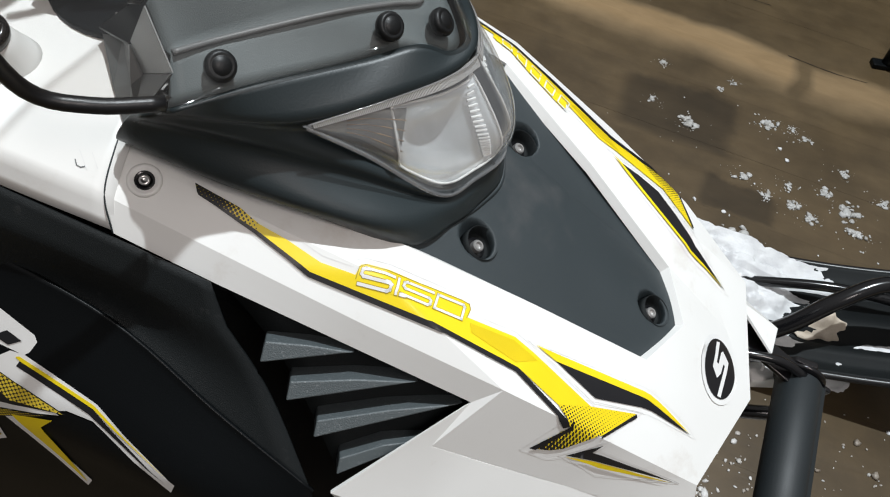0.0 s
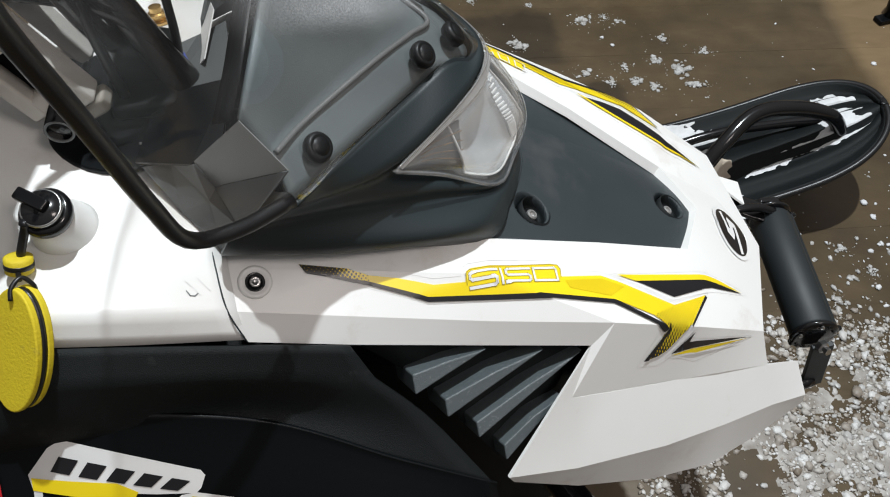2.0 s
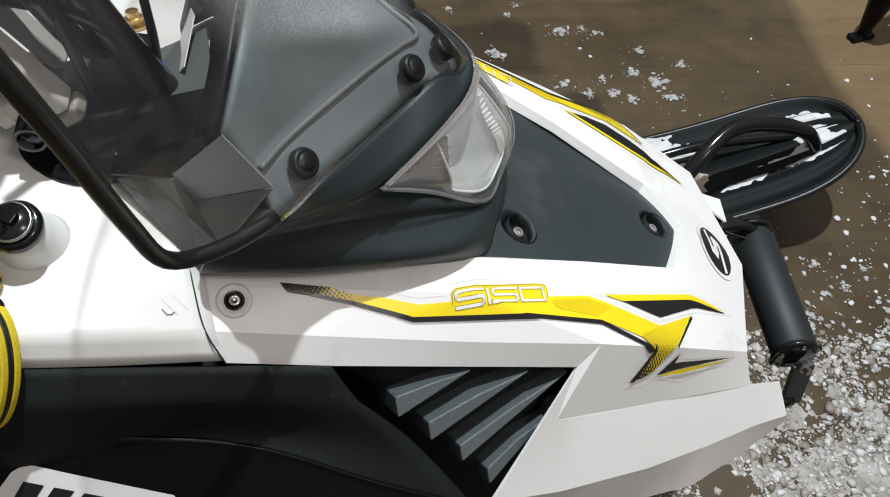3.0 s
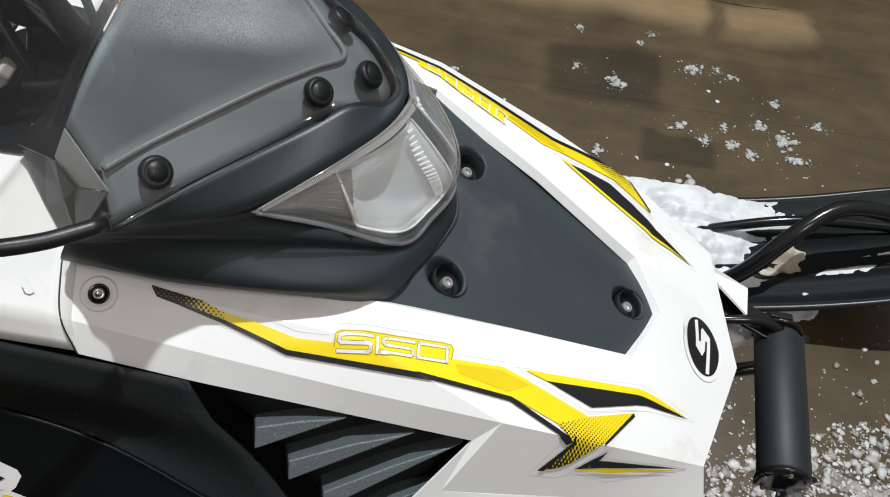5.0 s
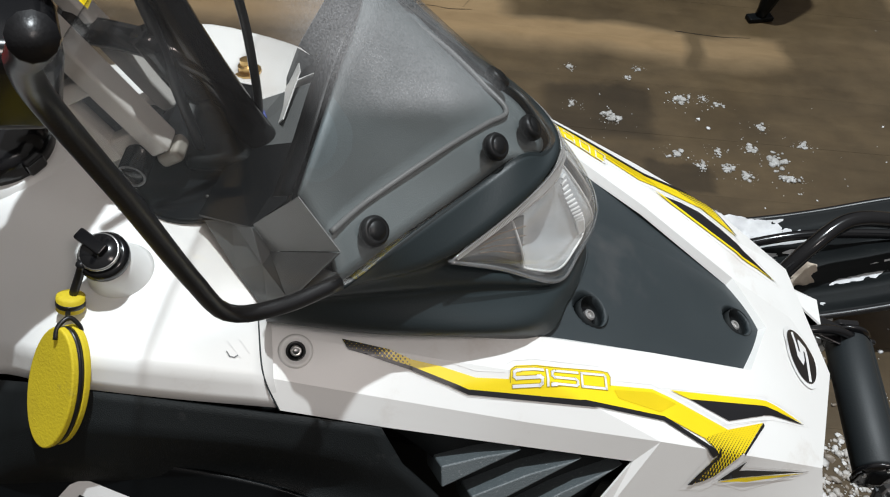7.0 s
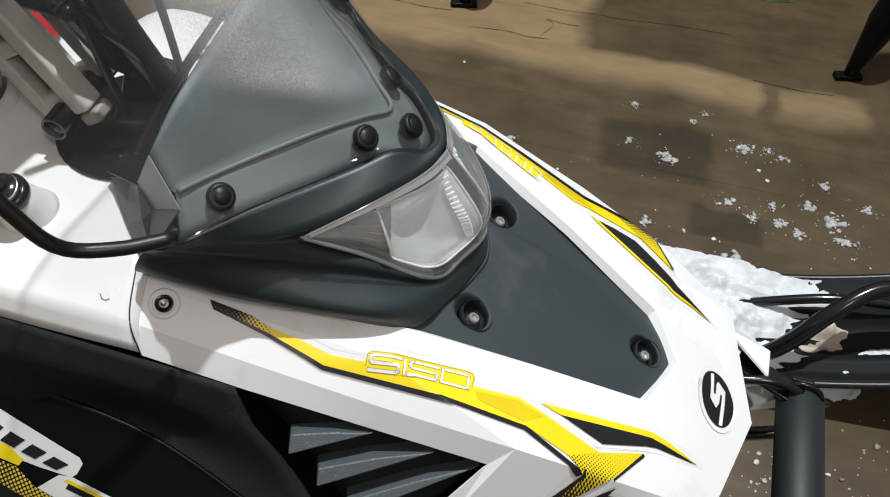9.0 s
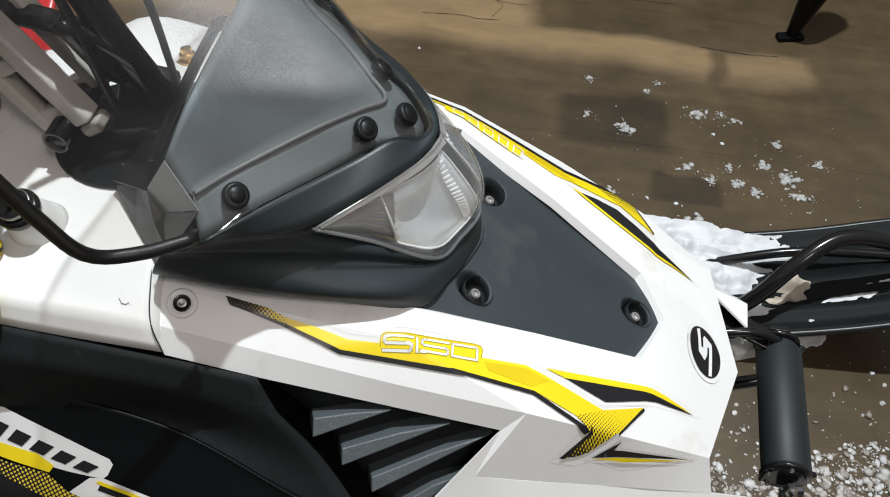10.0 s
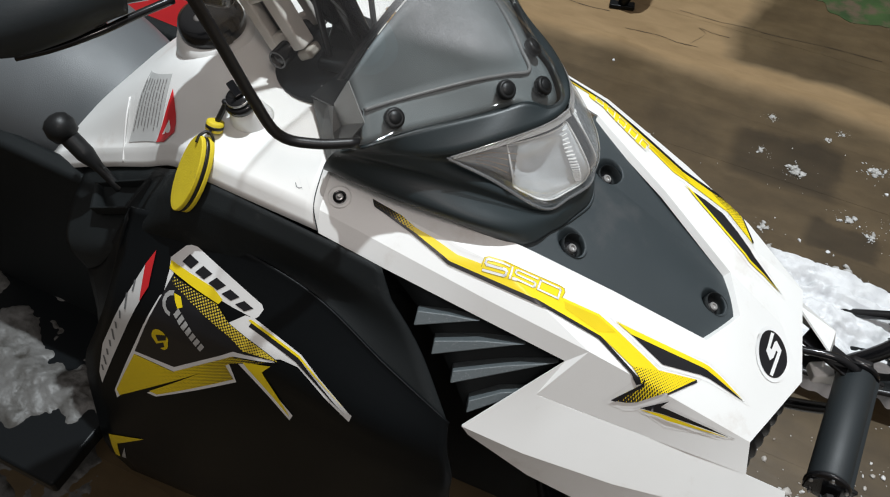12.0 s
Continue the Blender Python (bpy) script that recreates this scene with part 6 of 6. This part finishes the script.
# cracks in the boards round the painted lit strip
for line in ([(-0.274, 1.470), (-0.17, 1.481), (-0.12, 1.474), (-0.056, 1.480)], [(-0.081, 1.488), (-0.054, 1.551), (-0.078, 1.573), (-0.03, 1.566), (0.014, 1.568)],
             [(-0.152, 1.634), (-0.034, 1.632), (0.05, 1.642), (0.117, 1.640), (0.282, 1.657), (0.435, 1.662)], [(-0.6, 1.52), (-0.5, 1.528), (-0.42, 1.523), (-0.34, 1.53)], [(0.5, 1.47), (0.62, 1.462), (0.71, 1.47)]):
    pts = curve([(x, y, 0.0008) for x, y in line], 24)
    rc = random.Random(int(line[0][0] * -1000) + 7)
    left = [Vector((p[0], p[1] + rc.uniform(0.0001, 0.0014), p[2])) for p in pts]
    right = [Vector((p[0], p[1] - rc.uniform(0.0001, 0.0014), p[2])) for p in pts]
    part("crack", sheet([left, right]), INK, deck, smooth=False)

def stone(v, f, x, y, r, rnd):
    """One little jagged lump of snow, added to the lists of corners and faces."""
    b = len(v)
    tilt, long, low = rnd.random() * 6.28, rnd.uniform(0.5, 1.0), rnd.uniform(0.35, 0.85)
    ct, st = math.cos(tilt), math.sin(tilt)
    v.append((x + rnd.uniform(-0.2, 0.2) * r, y + rnd.uniform(-0.2, 0.2) * r, r * 0.95 * low))
    for q0, h in ((0.62, 0.78), (1.0, 0.34), (0.92, 0.0)):
        for a in range(7):
            q = r * q0 * (0.62 + 0.7 * rnd.random())
            px, py = q * math.cos(a * 0.8976), q * long * math.sin(a * 0.8976)
            v.append((x + px * ct - py * st, y + px * st + py * ct, 0.0003 + r * low * h * (0.75 + 0.5 * rnd.random())))
    for a in range(7):
        c = (a + 1) % 7
        f += [(b, b + 1 + a, b + 1 + c), (b + 1 + a, b + 8 + a, b + 8 + c, b + 1 + c), (b + 8 + a, b + 15 + a, b + 15 + c, b + 8 + c)]


GRAINS = []


def clump(x, y, r, seed):
    """A crumbled heap of many small lumps; the grains that fell off it are noted for the loose crumbs."""
    rnd = random.Random(seed)
    v, f = [], []
    turn, long = rnd.uniform(0, 3.14), rnd.uniform(0.45, 1.0)
    for k in range(16 + rnd.randrange(14)):
        px, py = rnd.gauss(0, 0.38) * r, rnd.gauss(0, 0.38) * r * long
        stone(v, f, x + px * math.cos(turn) - py * math.sin(turn), y + px * math.sin(turn) + py * math.cos(turn), r * (0.10 + 0.24 * rnd.random() ** 2), rnd)
    for k in range(10 + rnd.randrange(12)):
        a, d = rnd.uniform(0, 6.28), r * rnd.uniform(0.3, 1.0) ** 0.7 * rnd.choice((1.0, 1.3, 2.0))
        GRAINS.append((x + d * math.cos(a) * 1.4, y + d * math.sin(a), r * (0.03 + 0.10 * rnd.random() ** 2.5)))
    return mesh_of("clump", v, f)


rnd = random.Random(4)
spots = [(0.295, 1.094, 0.026), (0.479, 1.183, 0.026), (0.571, 1.173, 0.020), (0.668, 1.10, 0.020), (0.441, 0.984, 0.022), (0.674, 0.984, 0.030), (0.535, 1.195, 0.014), (0.20, 1.13, 0.016),
         (0.29, 0.80, 0.026), (0.26, 0.87, 0.02), (0.46, 0.80, 0.034), (0.50, 0.95, 0.018), (0.56, 0.95, 0.02), (0.60, 0.93, 0.022), (0.63, 1.02, 0.02), (0.70, 0.93, 0.026), (0.545, 1.0, 0.018), (0.76, 1.05, 0.02),
         (0.38, 1.29, 0.012), (0.20, 1.27, 0.014), (-0.08, 1.05, 0.014), (0.35, 1.25, 0.01), (0.86, 0.42, 0.022), (0.90, 0.36, 0.016), (1.16, 0.62, 0.03), (1.20, 0.72, 0.02), (0.80, 0.30, 0.02)]
for i, (x, y, r) in enumerate(spots):
    ob = part("snow_clump", clump(x, y, r, i), MELT, None)
    tagged(ob, "small crumbled clump of snow on the deck", "snow", group="snow clumps on the deck")


def scatter(name, label, n, place, size, material, seed):
    """Loose crumbs as one object: little jagged stones of snow."""
    rnd = random.Random(seed)
    v, f = [], []
    for k in range(n):
        x, y = place(rnd)
        r = size(rnd)
        stone(v, f, x, y, r, rnd)
    ob = part(name, mesh_of(name, v, f), material, None, smooth=True)
    return tagged(ob, label, "snow", kind="stuff")


grain_place, grain_size = iter([g[:2] for g in GRAINS]), iter([g[2] for g in GRAINS])
scatter("snow_crumbs", "loose grains fallen off the snow clumps", len(GRAINS), lambda r: next(grain_place), lambda r: next(grain_size), MELT, 9)


def heap(r):
    while True:
        x, y = r.uniform(0.30, 1.35), r.uniform(-0.75, 0.50)
        edge = 0.20 + 0.75 * (x - 0.35) * 0.28 + 0.10 * noise.noise(Vector((x * 6, y * 6, 0)))
        ring = ((x - 0.80) / 0.56) ** 2 + ((y + 0.13) / 0.60) ** 2 + 0.7 * noise.noise(Vector((x * 4, y * 4, 8))) + 0.25 * noise.noise(Vector((x * 15, y * 15, 2)))
        if ring < 1 - 0.5 * r.random() ** 3 and y < edge and noise.noise(Vector((x * 9, y * 9, 3.1))) > -0.28:
            return x, y


scatter("snow_crumbs", "loose crumbs of dirty snow and ice beside the sled", 19000, heap, lambda r: 0.0011 + 0.0036 * r.random() ** 2 + 0.009 * r.random() ** 9, CRUMB, 1)
scatter("snow_crumbs", "fine snow crumbs scattered thinly over the deck", 70, lambda r: (r.gauss(0.55, 0.32), r.gauss(0.98, 0.22)), lambda r: 0.0012 + 0.005 * r.random() ** 4, SNOW, 2)
scatter("snow_crumbs", "coarse lumps of snow on the heap beside the sled", 1500, lambda r: (r.gauss(0.98, 0.17), r.gauss(0.02, 0.17)), lambda r: 0.0022 + 0.008 * r.random() ** 3, MELT, 7)
scatter("snow_crumbs", "snow crumbs thinning out beside the bumper", 420, lambda r: (r.gauss(0.66, 0.16), r.gauss(0.20, 0.12)), lambda r: 0.0015 + 0.008 * r.random() ** 5, CRUMB, 6)
scatter("snow_crumbs", "fine snow crumbs scattered in front of the ski", 300, lambda r: (r.gauss(1.12, 0.16), r.gauss(0.40, 0.25)), lambda r: 0.0015 + 0.007 * r.random() ** 3, SNOW, 5)


def slush(name, label, cx, cy, sx, sy, seed, high, material, base=0.0):
    """A low uneven sheet of trodden snow whose ragged edge sinks into what it lies on."""
    n = 230
    rows = []
    for j in range(n):
        row = []
        for i in range(n):
            u, v = i / (n - 1) * 2 - 1, j / (n - 1) * 2 - 1
            p = Vector((cx + u * sx, cy + v * sy, 0))
            h = 0.36 - (u * u + v * v) ** 0.9 + 0.75 * noise.fractal(p * 7 + Vector((seed, 0, 0)), 0.8, 2.1, 5) + 0.25 * noise.noise(p * 40)
            lift = high * min(1.0, h) * (1 + 0.35 * noise.noise(p * 25)) if h > 0 else 0.03 * h
            row.append(Vector((p.x, p.y, base + max(-0.05, lift))))
        rows.append(row)
    bm = bmesh.new()
    bm.from_mesh(sheet(rows))
    gone = [f for f in bm.faces if all(v.co.z < base - 0.004 for v in f.verts)]
    bmesh.ops.delete(bm, geom=gone, context="FACES")
    ob = part(name, bm, material, None)
    return tagged(ob, label, "snow", kind="stuff")


slush("trodden_snow", "trodden dirty snow and ice in front of the nose", 0.82, -0.24, 0.70, 0.62, 3, 0.0035, SLUSH)


def drift(name, label, cx, cy, sx, sy, high, material):
    """A soft heap of fallen snow with small crumbs on its skin and a melting edge."""
    n = 150
    rows = []
    for j in range(n):
        row = []
        for i in range(n):
            u, v = i / (n - 1) * 2 - 1, j / (n - 1) * 2 - 1
            p = Vector((cx + u * sx, cy + v * sy, 0))
            h = 0.78 - (u * u + v * v) + 0.42 * noise.noise(p * 8 + Vector((3, 1, 4))) + 0.16 * noise.noise(p * 26)
            skin = 0.006 * noise.noise(p * 45) + 0.003 * noise.noise(p * 110)
            row.append(Vector((p.x, p.y, high * math.tanh(2.2 * h) + skin)))
        rows.append(row)
    bm = bmesh.new()
    bm.from_mesh(sheet(rows))
    bmesh.ops.delete(bm, geom=[f for f in bm.faces if all(v.co.z < -0.01 for v in f.verts)], context="FACES")
    return tagged(part(name, bm, material, None), label, "snow", kind="stuff")


drift("snow_drift", "white snow heaped round the back of the ski", 0.47, 0.60, 0.30, 0.145, 0.052, SNOW)
slush("trodden_snow", "trodden snow beside the running board, shade in its colour", -1.05, -0.30, 0.50, 0.42, 11, 0.022, DUSK)

# a dark rack with splayed feet, standing on the deck
def rack_leg(x, y, lean):
    e = tagged(new("rack_leg"), "dark steel leg with a short cross foot", "leg", group="legs standing on the deck")
    part("post", tube([(x, y, 0.012), (x + lean * 0.08, y + 0.01, 0.14), (x + lean * 0.15, y + 0.02, 0.28), (x + lean * 0.25, y + 0.05, 0.75)], lambda u: 0.014 + 0.030 * min(1.0, u * 2.2), 10, n=14), SATIN, e)
    part("foot", block((0.075, 0.030, 0.014), pose(x, y, 0.008, 0, 0, 15)), SATIN, e, bevel=0.004)


rack_leg(0.75, 1.56, 0.25)
rack_leg(-0.315, 1.565, 0.35)
rack_leg(1.30, 1.15, 0.1)

# another machine parked behind: dark chassis, wheel and a green apron lying below it
e = tagged(new("parked_vehicle"), "dark parked vehicle with a spoked wheel behind the rack", "vehicle")
part("chassis", block((1.9, 0.7, 0.5), pose(0.55, 2.55, 0.42, 0, 0, 2)), GLOSS, e, bevel=0.06, segments=4)
hub = aim((0.50, 2.14, 0.17), (0, -1, 0.15))
tyre = part("tyre", tube([hub @ Vector((0.15 * math.cos(a), 0.15 * math.sin(a), 0)) for a in np.linspace(0, 2 * math.pi, 32, endpoint=False)], 0.035, 12, closed=True), RUBBER, e)
for i in range(6):
    a = i * math.pi / 3
    part("spoke", tube([hub @ Vector((0.02 * math.cos(a), 0.02 * math.sin(a), 0)), hub @ Vector((0.12 * math.cos(a), 0.12 * math.sin(a), 0))], 0.008, 8), ALLOY, e)
GREEN = surface("green_mat", (0.017, 0.040, 0.008), 0.6, second=(0.036, 0.072, 0.014), scale=9, grain=0.6, grain_scale=120, dirt=(0.085, 0.060, 0.034), dirt_scale=14, dirt_cut=0.46)
mat_line = curve([(0.20, 1.90, 0.0012), (0.33, 1.82, 0.0012), (0.47, 1.86, 0.0012), (0.62, 1.90, 0.0012), (0.62, 2.05, 0.0012), (0.30, 2.03, 0.0012), (0.17, 1.97, 0.0012)], 90, closed=True)
mat_pts = [p + Vector((noise.noise(p * 24), noise.noise(p * 24 + Vector((5, 0, 0))), 0)) * 0.022 for p in mat_line]
tagged(part("green_mat", mesh_of("mat", list(mat_pts), [tuple(range(len(mat_pts)))]), GREEN, None, thick=0.001, smooth=False), "faded green mat lying on the deck", "mat")

# red machine standing behind the seat
e = tagged(new("red_vehicle"), "red painted vehicle fender with a black trim behind the seat", "vehicle")
e.location = (0.085, 0.0, -0.030)
skirt = [(-1.55, 0.45, 0.29), (-1.13, 0.45, 0.345), (-0.96, 0.45, 0.405), (-0.83, 0.47, 0.47)]
fender = loft([skirt, [(-1.55, 0.60, 0.44), (-1.13, 0.60, 0.50), (-0.97, 0.60, 0.55), (-0.86, 0.60, 0.57)], [(-1.55, 0.85, 0.48), (-1.13, 0.85, 0.55), (-0.97, 0.85, 0.60), (-0.88, 0.85, 0.60)]], 24, 12)
part("fender", sheet(fender), RED, e, thick=0.01)
part("trim", tube([(x, y - 0.006, z - 0.012) for x, y, z in skirt], 0.016, 10, n=30), GLOSS, e)
part("wheel", turned([(0.10, -0.09), (0.24, -0.08), (0.26, 0), (0.24, 0.08), (0.10, 0.09)], aim((-1.20, 0.68, 0.265), (0, 1, 0)), 26), RUBBER, e)
slush("trodden_snow", "snow lying on the running board, shade in its colour", -0.80, -0.29, 0.32, 0.17, 15, 0.016, DUSK, 0.307)
